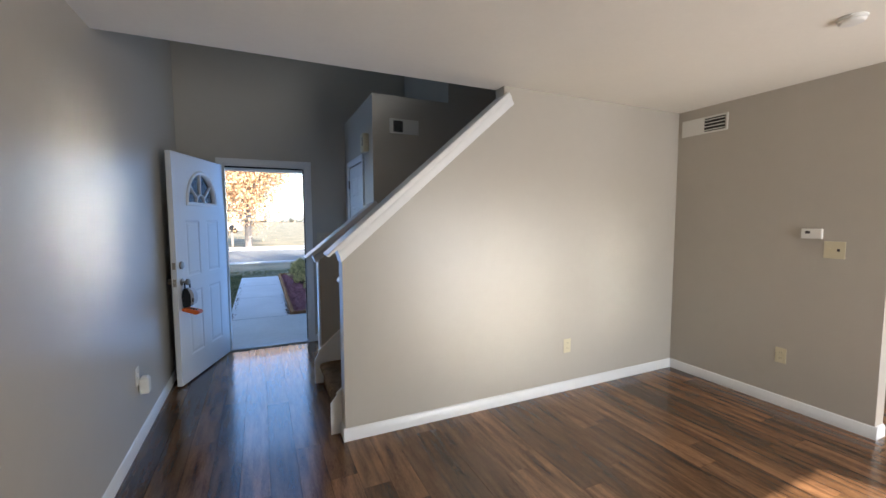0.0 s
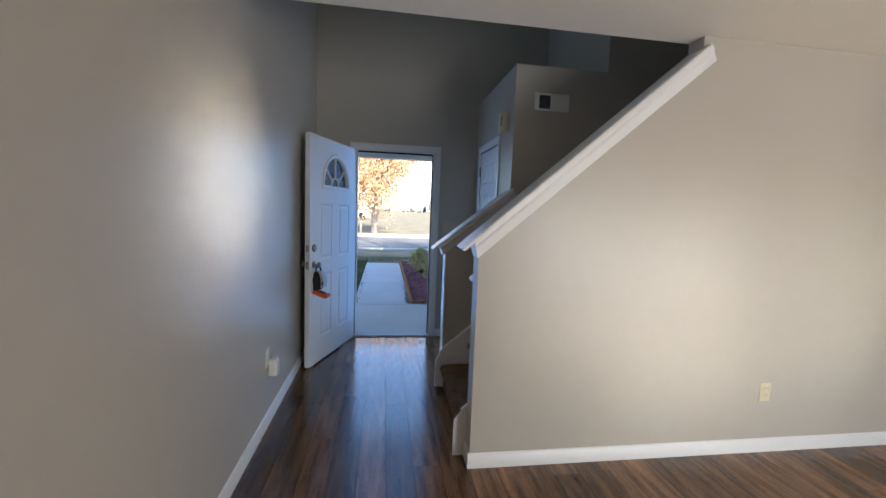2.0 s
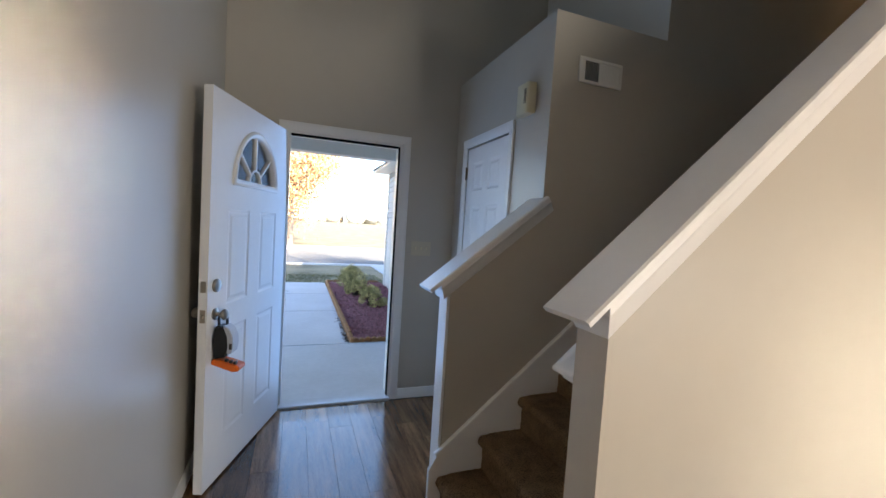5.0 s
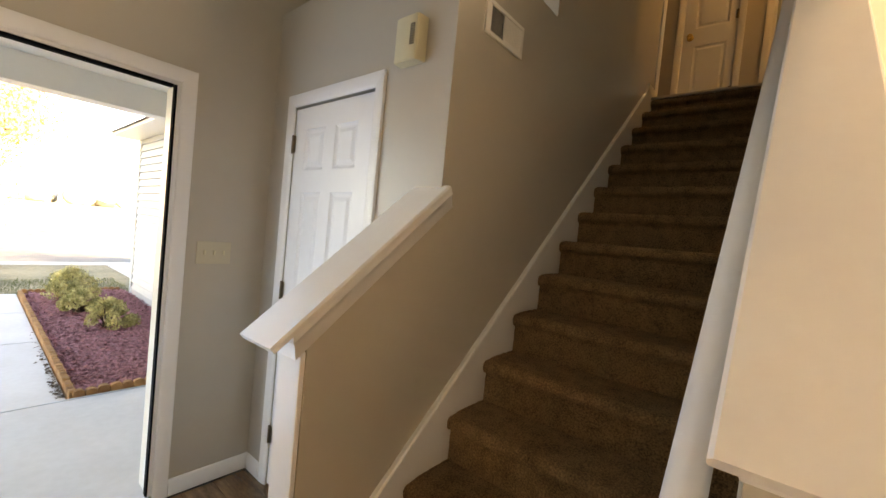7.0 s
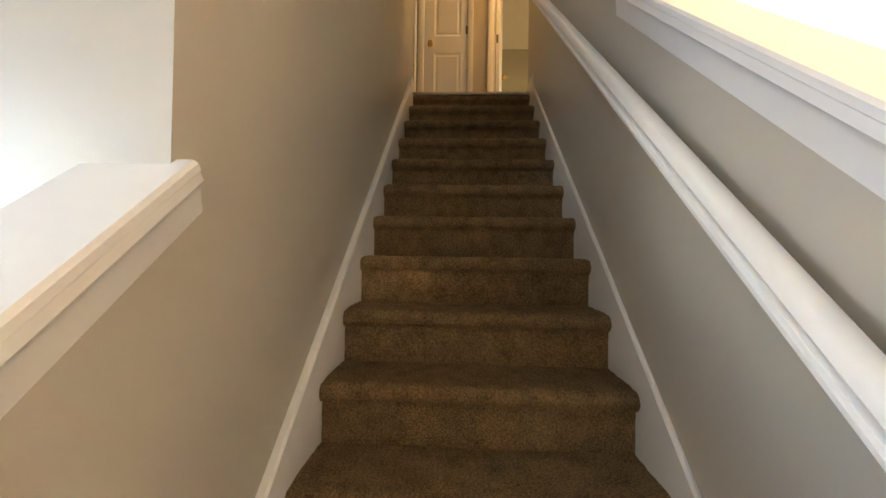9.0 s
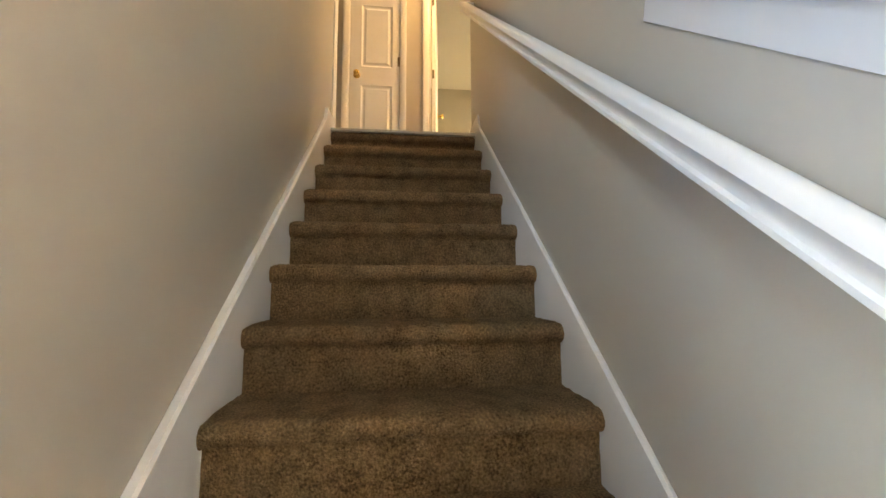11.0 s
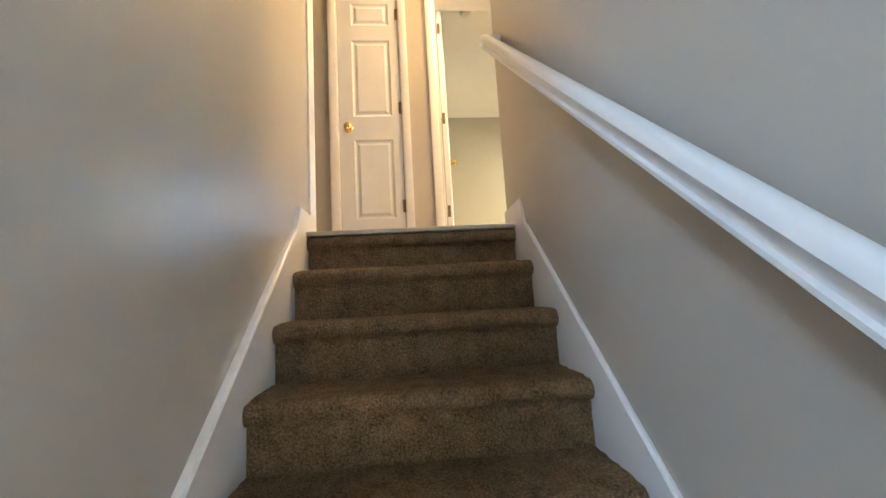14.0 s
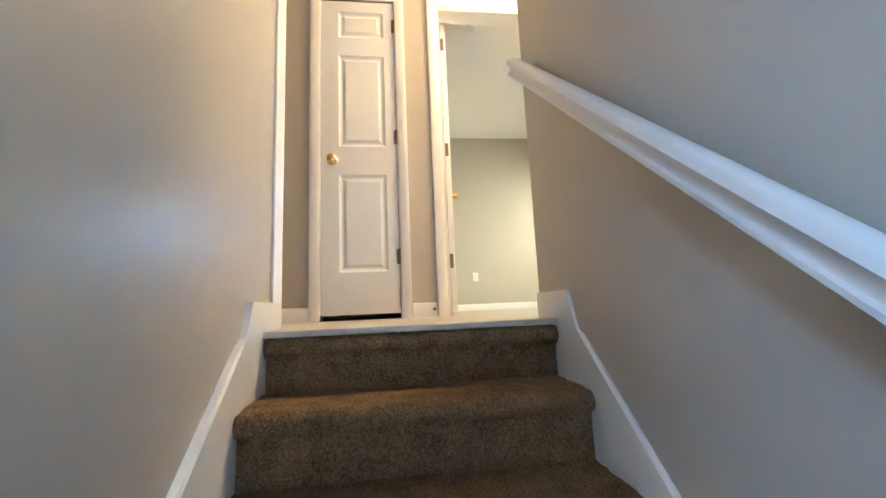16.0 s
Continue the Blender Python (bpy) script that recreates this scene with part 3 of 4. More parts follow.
# linen closet door at the head of the stairs, closed
lw = 0.455
linen = thing("linen_closet_door", Matrix.Translation((FAR + 0.006, 1.070, UP + 0.032)) @ pose(0, 0, 0, 0, 0, -90), "closed narrow white three-panel linen closet door with a brass knob", "door")
panel_leaf("leaf", lw, 2.00, 0.035, [(0.107, 0.390, 0.245, 0.835), (0.107, 0.390, 1.015, 1.62), (0.107, 0.390, 1.745, 1.925)], linen)
for z in (1.83, 1.075, 0.33):
    hinge(linen, (lw + 0.002, -0.004, z), (0, -1, 0), (-1, 0, 0))
knob(linen, (0.068, 0, 0.925), (0, -1, 0), M_BRASS, "polished brass knob")

# bedroom door, open into the room
bed_door = thing("bedroom_door", Matrix.Translation((FAR + WT + 0.014, 0.262, UP + 0.012)) @ pose(0, 0, 0, 0, 0, -7.5), "white bedroom door standing wide open", "door")
panel_leaf("leaf", 0.76, 1.985, 0.035, six_panels(0.76), bed_door)
knob(bed_door, (0.69, 0.0, 0.95), (0, -1, 0), M_BRASS, "polished brass knob")
for z in (1.83, 1.07, 0.33):
    box("hinge", -0.0035, -0.0003, 0.012, 0.034, z - 0.045, z + 0.045, M_BRONZE, bed_door, "aged bronze hinge leaf", bevel=0.001)

# front door, swung open against the foyer wall
fw = 0.925
ang = math.degrees(math.atan2(-0.880, -0.315))
front = thing("front_door", Matrix.Translation((-0.848, 2.314, 0.014)) @ pose(0, 0, 0, 0, 0, ang), "white front door standing open, with a fan-shaped glass light", "door")
FZ, FR, FXC = 1.585, 0.255, fw * 0.485
FH = 0.285
fan_steps = 20
bm = bmesh.new()
panels = [(0.16, 0.39, 0.93, 1.43), (0.525, 0.755, 0.93, 1.43), (0.16, 0.39, 0.22, 0.80), (0.525, 0.755, 0.22, 0.80)]
xs = sorted({0, fw, 0.16, 0.39, 0.525, 0.755})
for y, s in ((0.0, 1), (0.044, -1)):
    zs = [0, 0.22, 0.80, 0.93, 1.43]
    for xa, xb in zip(xs, xs[1:]):
        for za, zb in zip(zs, zs[1:]):
            if not any(p[0] <= xa and xb <= p[1] and p[2] <= za and zb <= p[3] for p in panels):
                bm.faces.new([bm.verts.new(c) for c in ((xa, y, za), (xb, y, za), (xb, y, zb), (xa, y, zb))])
    for p in panels:
        rings = []
        for inset, dip in ((0, 0), (0.006, 0.002), (0.014, 0.004), (0.022, 0.004), (0.040, 0.001)):
            rings.append([bm.verts.new((x, y + s * dip, z)) for x, z in ((p[0] + inset, p[2] + inset), (p[1] - inset, p[2] + inset), (p[1] - inset, p[3] - inset), (p[0] + inset, p[3] - inset))])
        for a, b in zip(rings, rings[1:]):
            for k in range(4):
                bm.faces.new((a[k], a[(k + 1) % 4], b[(k + 1) % 4], b[k]))
        bm.faces.new(rings[-1])
    add_quad = lambda *c: bm.faces.new([bm.verts.new(v) for v in c])
    add_quad((0, y, 1.43), (fw, y, 1.43), (fw, y, FZ), (0, y, FZ))
    add_quad((0, y, FZ), (FXC - FR, y, FZ), (FXC - FR, y, 2.01), (0, y, 2.01))
    add_quad((FXC + FR, y, FZ), (fw, y, FZ), (fw, y, 2.01), (FXC + FR, y, 2.01))
    arc = [(FXC - FR * math.cos(math.pi * k / fan_steps), FZ + FH * math.sin(math.pi * k / fan_steps)) for k in range(fan_steps + 1)]
    for (xa, za), (xb, zb) in zip(arc, arc[1:]):
        add_quad((xa, y, za), (xb, y, zb), (xb, y, 2.01), (xa, y, 2.01))
for a, b in (((0, 0), (fw, 0)), ((fw, 0), (fw, 2.01)), ((fw, 2.01), (0, 2.01)), ((0, 2.01), (0, 0))):
    bm.faces.new([bm.verts.new(c) for c in ((a[0], 0, a[1]), (b[0], 0, b[1]), (b[0], 0.044, b[1]), (a[0], 0.044, a[1]))])
bmesh.ops.remove_doubles(bm, verts=bm.verts, dist=0.0003)
finish("leaf", bm, M_DOOR, front)
# fan light: moulded frame, glass and bars; the room side of the open leaf is y = depth
bm = bmesh.new()
def fan_ring(scale, y):
    out = []
    for k in range(fan_steps + 1):
        a_ = math.pi * k / fan_steps
        out.append((FXC - (FR + scale) * math.cos(a_), y, FZ + (FH + scale) * math.sin(a_) - (scale if k in (0, fan_steps) else 0)))
    return [bm.verts.new(p) for p in out]
prev = None
for sc, y in ((0.024, 0.044), (0.022, 0.052), (0.010, 0.058), (-0.006, 0.054), (-0.012, 0.046), (-0.012, -0.002), (-0.006, -0.010), (0.010, -0.014), (0.022, -0.008), (0.024, 0.0)):
    cur = fan_ring(sc, y)
    if prev:
        for i in range(len(cur)):
            j = (i + 1) % len(cur)
            bm.faces.new((prev[i], prev[j], cur[j], cur[i]))
    prev = cur
lite = finish("fan_light", bm, M_TRIM, front, "white moulded fan light frame", smooth=40)
bm = bmesh.new()
add_prism(bm, [(x, z) for x, z in arc], "y", 0.020, 0.024)
finish("pane", bm, M_FAN, lite, "textured clear glass")
bm = bmesh.new()
def bar(bm, x0, z0, x1, z1, w=0.011):
    d_ = Vector((x1 - x0, z1 - z0)).normalized()
    n_ = Vector((-d_.y, d_.x)) * w / 2
    add_prism(bm, [(x0 + n_.x, z0 + n_.y), (x1 + n_.x, z1 + n_.y), (x1 - n_.x, z1 - n_.y), (x0 - n_.x, z0 - n_.y)], "y", 0.014, 0.038)
for k in range(8):
    a0, a1 = math.pi * k / 8, math.pi * (k + 1) / 8
    bar(bm, FXC - 0.075 * math.cos(a0), FZ + 0.085 * math.sin(a0), FXC - 0.075 * math.cos(a1), FZ + 0.085 * math.sin(a1))
for a_ in (38, 90, 142):
    r_ = radians(a_)
    bar(bm, FXC - 0.075 * math.cos(r_), FZ + 0.085 * math.sin(r_), FXC - (FR - 0.008) * math.cos(r_), FZ + (FH - 0.008) * math.sin(r_))
finish("glazing_bars", bm, M_TRIM, lite, "white sunburst glazing bars")
DZ = 1.045
my = Matrix.Translation((fw - 0.070, 0.044, DZ)) @ pose(0, 0, 0, -90)
lathe("deadbolt", [(0.033, 0), (0.034, 0.006), (0.030, 0.014), (0.018, 0.018), (0.003, 0.019)], my, M_NICKEL, front, "round satin nickel deadbolt")
KZ = 0.90
knob(front, (fw - 0.070, 0.044, KZ), (0, 1, 0), M_NICKEL, "worn nickel door knob", 0.028)
knob(front, (fw - 0.070, 0.0, KZ), (0, -1, 0), M_NICKEL, "worn nickel door knob", 0.028)
for z, hh in ((DZ, 0.028), (KZ, 0.032)):
    box("strike_plate", fw, fw + 0.002, 0.010, 0.036, z - hh, z + hh, M_NICKEL, front, "nickel latch face plate", bevel=0.0008)
box("latch", fw + 0.002, fw + 0.012, 0.016, 0.030, KZ - 0.009, KZ + 0.009, M_NICKEL, front, "nickel spring latch", bevel=0.003)
for z in (0.2, 1.0, 1.8):
    hinge(front, (0.0, -0.003, z), (0, -1, 0), (1, 0, 0), "nickel hinge", M_NICKEL)

# lockbox hung from the front door knob
lock = thing("lockbox", front.matrix_world @ Matrix.Translation((fw - 0.078, 0.052, KZ - 0.225)) @ pose(0, 0, 0, 0, 0, 4), "black and grey lockbox hanging from the front door knob", "lockbox")
bm = bmesh.new()
add_prism(bm, [(0.0, 0.0), (0.060, 0.012), (0.078, 0.060), (0.076, 0.120), (0.060, 0.158), (0.036, 0.172), (0.004, 0.165), (-0.004, 0.100)], "x", -0.036, 0.036)
bmesh.ops.bevel(bm, geom=bm.edges[:], offset=0.006, segments=2, affect="EDGES")
finish("body", bm, M_LBLACK, lock, "black lockbox body", smooth=40)
bm = bmesh.new()
add_prism(bm, [(0.066, 0.030), (0.088, 0.032), (0.096, 0.070), (0.094, 0.118), (0.078, 0.156), (0.050, 0.176), (0.046, 0.165), (0.070, 0.120), (0.074, 0.070)], "x", -0.033, 0.039)
bmesh.ops.bevel(bm, geom=bm.edges[:], offset=0.003, segments=2, affect="EDGES")
finish("face", bm, M_LGREY, lock, "pale grey plastic face", smooth=40)
box("label_patch", 0.0385, 0.0395, 0.078, 0.092, 0.055, 0.085, M_SLOT, lock, "small printed label")
bm = bmesh.new()
sh = [(0.030 + 0.020 * math.cos(math.pi * k / 10), 0.205 + 0.022 * math.sin(math.pi * k / 10)) for k in range(11)]
sh = [(0.050, 0.165)] + sh + [(0.010, 0.165)]
for (ya, za), (yb, zb) in zip(sh, sh[1:]):
    d_ = Vector((yb - ya, zb - za)).normalized()
    n_ = Vector((-d_.y, d_.x)) * 0.005
    add_prism(bm, [(ya + n_.x, za + n_.y), (yb + n_.x, zb + n_.y), (yb - n_.x, zb - n_.y), (ya - n_.x, za - n_.y)], "x", -0.005, 0.005)
finish("shackle", bm, M_LBLACK, lock, "dark steel shackle")
tag = thing("orange_tag", front.matrix_world @ Matrix.Translation((fw - 0.078, 0.060, KZ - 0.232)) @ pose(0, 0, 0, -14, 0, 4), "orange plastic tray with keys under the lockbox", "key tray")
bm = bmesh.new()
add_prism(bm, [(-0.012, -0.020), (0.10, -0.030), (0.128, -0.018), (0.125, 0.006), (0.02, 0.010), (-0.012, 0.004)], "x", -0.040, 0.040)
bmesh.ops.bevel(bm, geom=bm.edges[:], offset=0.004, segments=2, affect="EDGES")
finish("body", bm, M_ORANGE, tag, "bright orange plastic", smooth=40)
for k in range(3):
    box("key", 0.012, 0.030, 0.045 + 0.022 * k, 0.060 + 0.022 * k, 0.008, 0.020, M_SLOT, tag, "dark key", bevel=0.002)
lathe("key_ring", [(0.008, 0), (0.010, 0.002), (0.010, 0.004), (0.008, 0.005)], Matrix.Translation((0.030, 0.100, 0.022)) @ pose(0, 0, 0, -90), M_NICKEL, tag, "small nickel ring")

# ---- handrail ----
rail = thing("handrail", Matrix.Translation((0, 0, 0)), "white moulded wooden handrail on small brass brackets", "handrail")
RP = [(-0.012, -0.028), (0.015, -0.028), (0.018, -0.0255), (0.0155, -0.023), (0.0185, -0.021), (0.018, -0.018), (0.013, -0.015), (0.012, -0.008), (0.020, 0.001), (0.027, 0.010), (0.026, 0.020), (0.017, 0.028), (0.002, 0.031), (-0.013, 0.029), (-0.024, 0.022), (-0.027, 0.010), (-0.020, 0.001), (-0.012, -0.008), (-0.012, -0.017), (-0.018, -0.021), (-0.018, -0.028)]
RP = [(s * 1.06, h * (1.09 if h < 0 else 0.97)) for s, h in RP]
RY = 0.181
rs, re_ = Vector((0.030, RY, 1.036)), Vector((3.088, RY, 3.680))
rail_dir = (re_ - rs).normalized()
rail_up = (rail_dir.cross(Vector((0, 0, 1)))).cross(rail_dir).normalized()
turn_low, turn_high = rail_dir + Vector((0, 1, 0)), rail_dir - Vector((0, 1, 0))
sweep("rail", RP, rs, re_, (0, 0, 1), M_TRIM, rail, "white painted rail", smooth=46, mitre=(turn_low, turn_high))
for end, cut, back in ((rs, turn_low, False), (re_, turn_high, True)):
    at_wall = Vector((end.x, WT + 0.0005, end.z))
    if back:
        sweep("return", RP, end, at_wall, rail_up, M_TRIM, rail, "mitred end that turns to the wall", smooth=46, mitre=(cut, None))
    else:
        sweep("return", RP, at_wall, end, rail_up, M_TRIM, rail, "mitred end that turns to the wall", smooth=46, mitre=(None, cut))
for f in (0.17, 0.545, 0.90):
    p = rs.lerp(re_, f) + Vector((0, 0, -0.038))
    bm = bmesh.new()
    pth = [p + Vector((0, 0, 0.004)), p + Vector((0, -0.002, -0.012)), p + Vector((0, -0.012, -0.022)), Vector((p.x, WT + 0.003, p.z - 0.024))]
    for a, b in zip(pth, pth[1:]):
        q = (b - a).to_track_quat("Z", "Y").to_matrix().to_4x4()
        add_lathe(bm, [(0.0035, 0), (0.0035, (b - a).length + 0.002)], Matrix.Translation(a) @ q, 10)
    add_lathe(bm, [(0.012, 0), (0.012, 0.002), (0.006, 0.004)], Matrix.Translation((p.x, WT + 0.0005, p.z - 0.024)) @ pose(0, 0, 0, -90), 16)
    finish("bracket", bm, M_BRASS, rail, "small brass rail bracket", smooth=40)

# ---- wall fittings ----


def grille(name, m, w, h, label, dark_from, dark_to, slats=11, upright=True):
    """A stamped register in the plane x, z with its face at y = 0 to -0.012."""
    t = thing(name, m, label, "air vent")
    bm = bmesh.new()
    b = 0.016
    add_box(bm, 0, w, -0.010, -0.001, 0, b, 0.002)
    add_box(bm, 0, w, -0.010, -0.001, h - b, h, 0.002)
    add_box(bm, 0, b, -0.0095, -0.001, b, h - b)
    add_box(bm, w - b, w, -0.0095, -0.001, b, h - b)
    finish("frame", bm, M_WPLASTIC, t, "white painted steel frame")
    x0, x1 = w * dark_from, w * dark_to
    if dark_from > 0.12:
        box("plate", b, x0, -0.007, -0.001, b, h - b, M_WPLASTIC, t, "closed white damper plate")
    if dark_to < 0.9:
        box("plate", x1, w - b, -0.007, -0.001, b, h - b, M_WPLASTIC, t, "closed white damper plate")
    # thin panel whose dark colour stands in for shade inside the duct
    box("backing", x0, x1, -0.002, -0.0005, b, h - b, M_DUCT_SHADE, t, "dark panel for the shade in the duct opening")
    for k in range(slats):
        if upright:
            xa = x0 + (x1 - x0) * (k + 0.35) / slats
            box("slat", xa, xa + (x1 - x0) / slats * 0.09, -0.0045, -0.003, b, h - b, M_WPLASTIC, t)
        else:
            za = b + (h - 2 * b) * (k + 0.35) / slats
            box("slat", x0, x1, -0.008, -0.003, za, za + (h - 2 * b) / slats * 0.22, M_WPLASTIC, t)
    if upright:
        for k in range(9):
            xa = x1 + 0.012 + (w - b - x1 - 0.03) * k / 9
            box("slat", xa, xa + 0.004, -0.0085, -0.007, b + 0.012, h - b - 0.012, M_WPLASTIC, t)
    return t


grille("stair_vent", Matrix.Translation((0.648, BY, 2.240)), 0.285, 0.135, "white wall register, half open, high beside the stairs", 0.13, 0.46)
grille("living_vent", Matrix.Translation((RX, -0.040, 2.192)) @ pose(0, 0, 0, 0, 0, -90), 0.40, 0.145, "white wall register near the living room ceiling", 0.50, 0.93, 4, False)


def plate(name, m, w, h, label, category, mat, bits):
    t = thing(name, m, label, category)
    box("cover", -w / 2, w / 2, -0.006, -0.0005, -h / 2, h / 2, mat, t, bevel=0.002)
    for nm, x, z, bw, bh, d, bmat in bits:
        box(nm, x - bw / 2, x + bw / 2, -d, -0.005, z - bh / 2, z + bh / 2, bmat, t, bevel=min(bw, bh) * 0.15)
    return t


def outlet_bits(mat):
    out = []
    # the plug slots are small dark chips, their shade put into the colour
    for z in (-0.02, 0.02):
        out += [("socket", 0, z, 0.033, 0.028, 0.008, mat), ("slot", -0.006, z + 0.003, 0.002, 0.009, 0.0085, M_SLOT), ("slot", 0.006, z + 0.003, 0.002, 0.007, 0.0085, M_SLOT)]
    return out


plate("wall_outlet", Matrix.Translation((1.845, 0.0, 0.385)), 0.072, 0.118, "almond double outlet low on the stair wall", "wall outlet", M_ALMOND, outlet_bits(M_ALMOND))
plate("wall_outlet", Matrix.Translation((RX, -0.905, 0.395)) @ pose(0, 0, 0, 0, 0, -90), 0.072, 0.118, "almond double outlet low on the living room wall", "wall outlet", M_ALMOND, outlet_bits(M_ALMOND))
o3 = plate("wall_outlet", Matrix.Translation((LX, 0.545, 0.445)) @ pose(0, 0, 0, 0, 0, 90), 0.072, 0.118, "white outlet low on the foyer wall with a plug in it", "wall outlet", M_WPLASTIC, outlet_bits(M_WPLASTIC))
plug = thing("plug_in_freshener", Matrix.Translation((LX + 0.010, 0.585, 0.315)) @ pose(0, 0, 0, 0, 0, 90), "white plug-in air freshener in the foyer outlet", "air freshener")
box("body", -0.035, 0.035, -0.050, 0.006, 0.0, 0.105, M_WPLASTIC, plug, "white plastic body", bevel=0.012)
box("cap", -0.022, 0.022, -0.042, -0.008, 0.1, 0.118, M_WPLASTIC, plug, "white cap", bevel=0.006)
plate("light_switch", Matrix.Translation((0.225, DY, 1.235)), 0.165, 0.115, "greige three-gang light switch beside the front door", "light switch", M_PAINTED, [("toggle", x, 0.002, 0.009, 0.022, 0.016, M_ALMOND) for x in (-0.046, 0, 0.046)])
plate("jack_plate", Matrix.Translation((RX, -1.178, 1.225)) @ pose(0, 0, 0, 0, 0, -90), 0.115, 0.118, "almond double switch plate below the thermostat", "light switch", M_ALMOND, [("toggle", -0.023, 0, 0.009, 0.022, 0.012, M_ALMOND), ("toggle", 0.023, 0, 0.014, 0.018, 0.014, M_SLOT)])
th = thing("thermostat", Matrix.Translation((RX, -1.052, 1.335)) @ pose(0, 0, 0, 0, 0, -90), "white rectangular thermostat with a small dark display", "thermostat")
box("body", -0.060, 0.060, -0.026, -0.0005, -0.036, 0.036, M_WPLASTIC, th, "white plastic housing", bevel=0.005)
box("display", -0.034, -0.006, -0.0275, -0.0255, 0.000, 0.020, M_SLOT, th, "small dark display")
chime = thing("door_chime", Matrix.Translation((BX, 1.262, 2.168)) @ pose(0, 0, 0, 0, 0, -90), "cream plastic door chime box with a slotted side", "door chime")
bm = bmesh.new()
add_prism(bm, [(-0.066, 0.0), (-0.060, -0.048), (-0.050, -0.056), (0.050, -0.056), (0.060, -0.048), (0.066, 0.0)], "z", -0.085, 0.085)
bmesh.ops.bevel(bm, geom=bm.edges[:], offset=0.004, segments=2, affect="EDGES")
finish("cover", bm, M_ALMOND, chime, "cream plastic cover", smooth=40)
# dark strips on the cover stand in for shade in its slots
for k in range(9):
    box("slot", 0.026, 0.049, -0.0575, -0.0555, -0.030 + 0.009 * k, -0.0248 + 0.009 * k, M_SLOT, chime, "dark strip for the shade in a slot")
sd = thing("smoke_detector", Matrix.Translation((2.205, -1.54, CEIL)) @ pose(0, 0, 0, 180), "round white smoke detector on the living room ceiling", "smoke detector")
lathe("base", [(0.058, 0.0005), (0.058, 0.008), (0.055, 0.010)], Matrix(), M_WPLASTIC, sd, "white plastic base", 32)
lathe("cover", [(0.052, 0.010), (0.052, 0.020), (0.044, 0.028), (0.018, 0.032), (0.002, 0.032)], Matrix(), M_WPLASTIC, sd, "white domed cover", 32)
sd2 = copy_thing(sd, Matrix.Translation((4.83, -0.05, UCEIL)) @ pose(0, 0, 0, 180))
tagged(sd2, "round white smoke detector on the bedroom ceiling")
plate("blank_plate", Matrix.Translation((7.1, -0.44, 3.21)) @ pose(0, 0, 0, 0, 0, -90), 0.075, 0.118, "off-white plate on the bedroom wall", "wall plate", M_WPLASTIC, [])
stopper = thing("door_stop", Matrix.Translation((FAR - 0.014, 0.425, UP + 0.045)), "small dark spring door stop on the landing baseboard", "door stop")
lathe("spring", [(0.006, 0), (0.006, 0.045), (0.009, 0.046), (0.009, 0.056)], pose(0, 0, 0, 0, -90), M_BRONZE, stopper, "bronze spring")

# landing ceiling lamp
lamp_at = (3.66, -0.60, UCEIL)
cl = thing("landing_ceiling_lamp", Matrix.Translation(lamp_at), "frosted dome ceiling lamp on the landing", "ceiling lamp")
lathe("base", [(0.15, -0.001), (0.15, -0.03), (0.14, -0.035)], Matrix(), M_BRASS, cl, "brass base", 32)
M_GLOW = bpy.data.materials.new("lamp_glow")
M_GLOW.use_nodes = True
M_GLOW.node_tree.nodes["Principled BSDF"].inputs["Emission Color"].default_value = (1.0, 0.74, 0.45, 1)
M_GLOW.node_tree.nodes["Principled BSDF"].inputs["Emission Strength"].default_value = 0.6
lathe("shade", [(0.135, -0.035), (0.130, -0.07), (0.09, -0.105), (0.002, -0.12)], Matrix(), M_GLOW, cl, "lit frosted glass shade", 32)
bulb = bpy.data.lights.new("landing_bulb", "POINT")
bulb.energy, bulb.color, bulb.shadow_soft_size = 2.3, (1.0, 0.66, 0.34), 0.12
new("landing_bulb", bulb).location = (lamp_at[0], lamp_at[1], UCEIL - 0.22)

# glass doors behind the camera; the dining pair is unseen and added for light
for px, pw, kind_ in ((1.71, 0.91, "white sliding glass patio door in the living room"), (4.15, 0.65, "unseen white glass door pair added in the dining end for light")):
    patio = thing("patio_door", Matrix.Translation((px, BACK - 0.09, 0)), kind_, "patio door", kind="structure")
    for x0 in (0.0, pw):
        w = pw
        box("frame_stile", x0, x0 + 0.06, 0, 0.05, 0.0, 2.04, M_TRIM, patio)
        box("frame_stile", x0 + w - 0.06, x0 + w, 0, 0.05, 0.0, 2.04, M_TRIM, patio)
        box("frame_rail", x0 + 0.06, x0 + w - 0.06, 0, 0.05, 0.0, 0.08, M_TRIM, patio)
        box("frame_rail", x0 + 0.06, x0 + w - 0.06, 0, 0.05, 1.98, 2.04, M_TRIM, patio)
        g = box("pane", x0 + 0.06, x0 + w - 0.06, 0.022, 0.028, 0.08, 1.98, M_GLASS, patio)
        g.visible_shadow = False

# ---- carpeted stairs ----
stairs = thing("carpeted_staircase", Matrix.Translation((0, 0, 0)), "straight flight of steps covered in brown plush carpet", "staircase", kind="structure")


def step_mesh():
    """One carpeted riser, nosing and tread, from the foot of its riser to the back of its tread; nosing tip at x = 0."""
    prof = []
    back = 0.035
    for k in range(10):
        prof.append((back, -RISE - 0.012 + (RISE - 0.046) * k / 9))
    r = 0.0275
    cz = -r
    prof.append((back - 0.004, -0.057))
    for k in range(9):
        a = -math.pi / 2 + math.pi * k / 8
        prof.append((r - r * math.cos(a) if k < 8 else r, cz + r * math.sin(a)))
    for k in range(1, 12):
        prof.append((r + (RUN + back + 0.008 - r) * k / 11, 0.0))
    ny = 190
    w = YB - YA
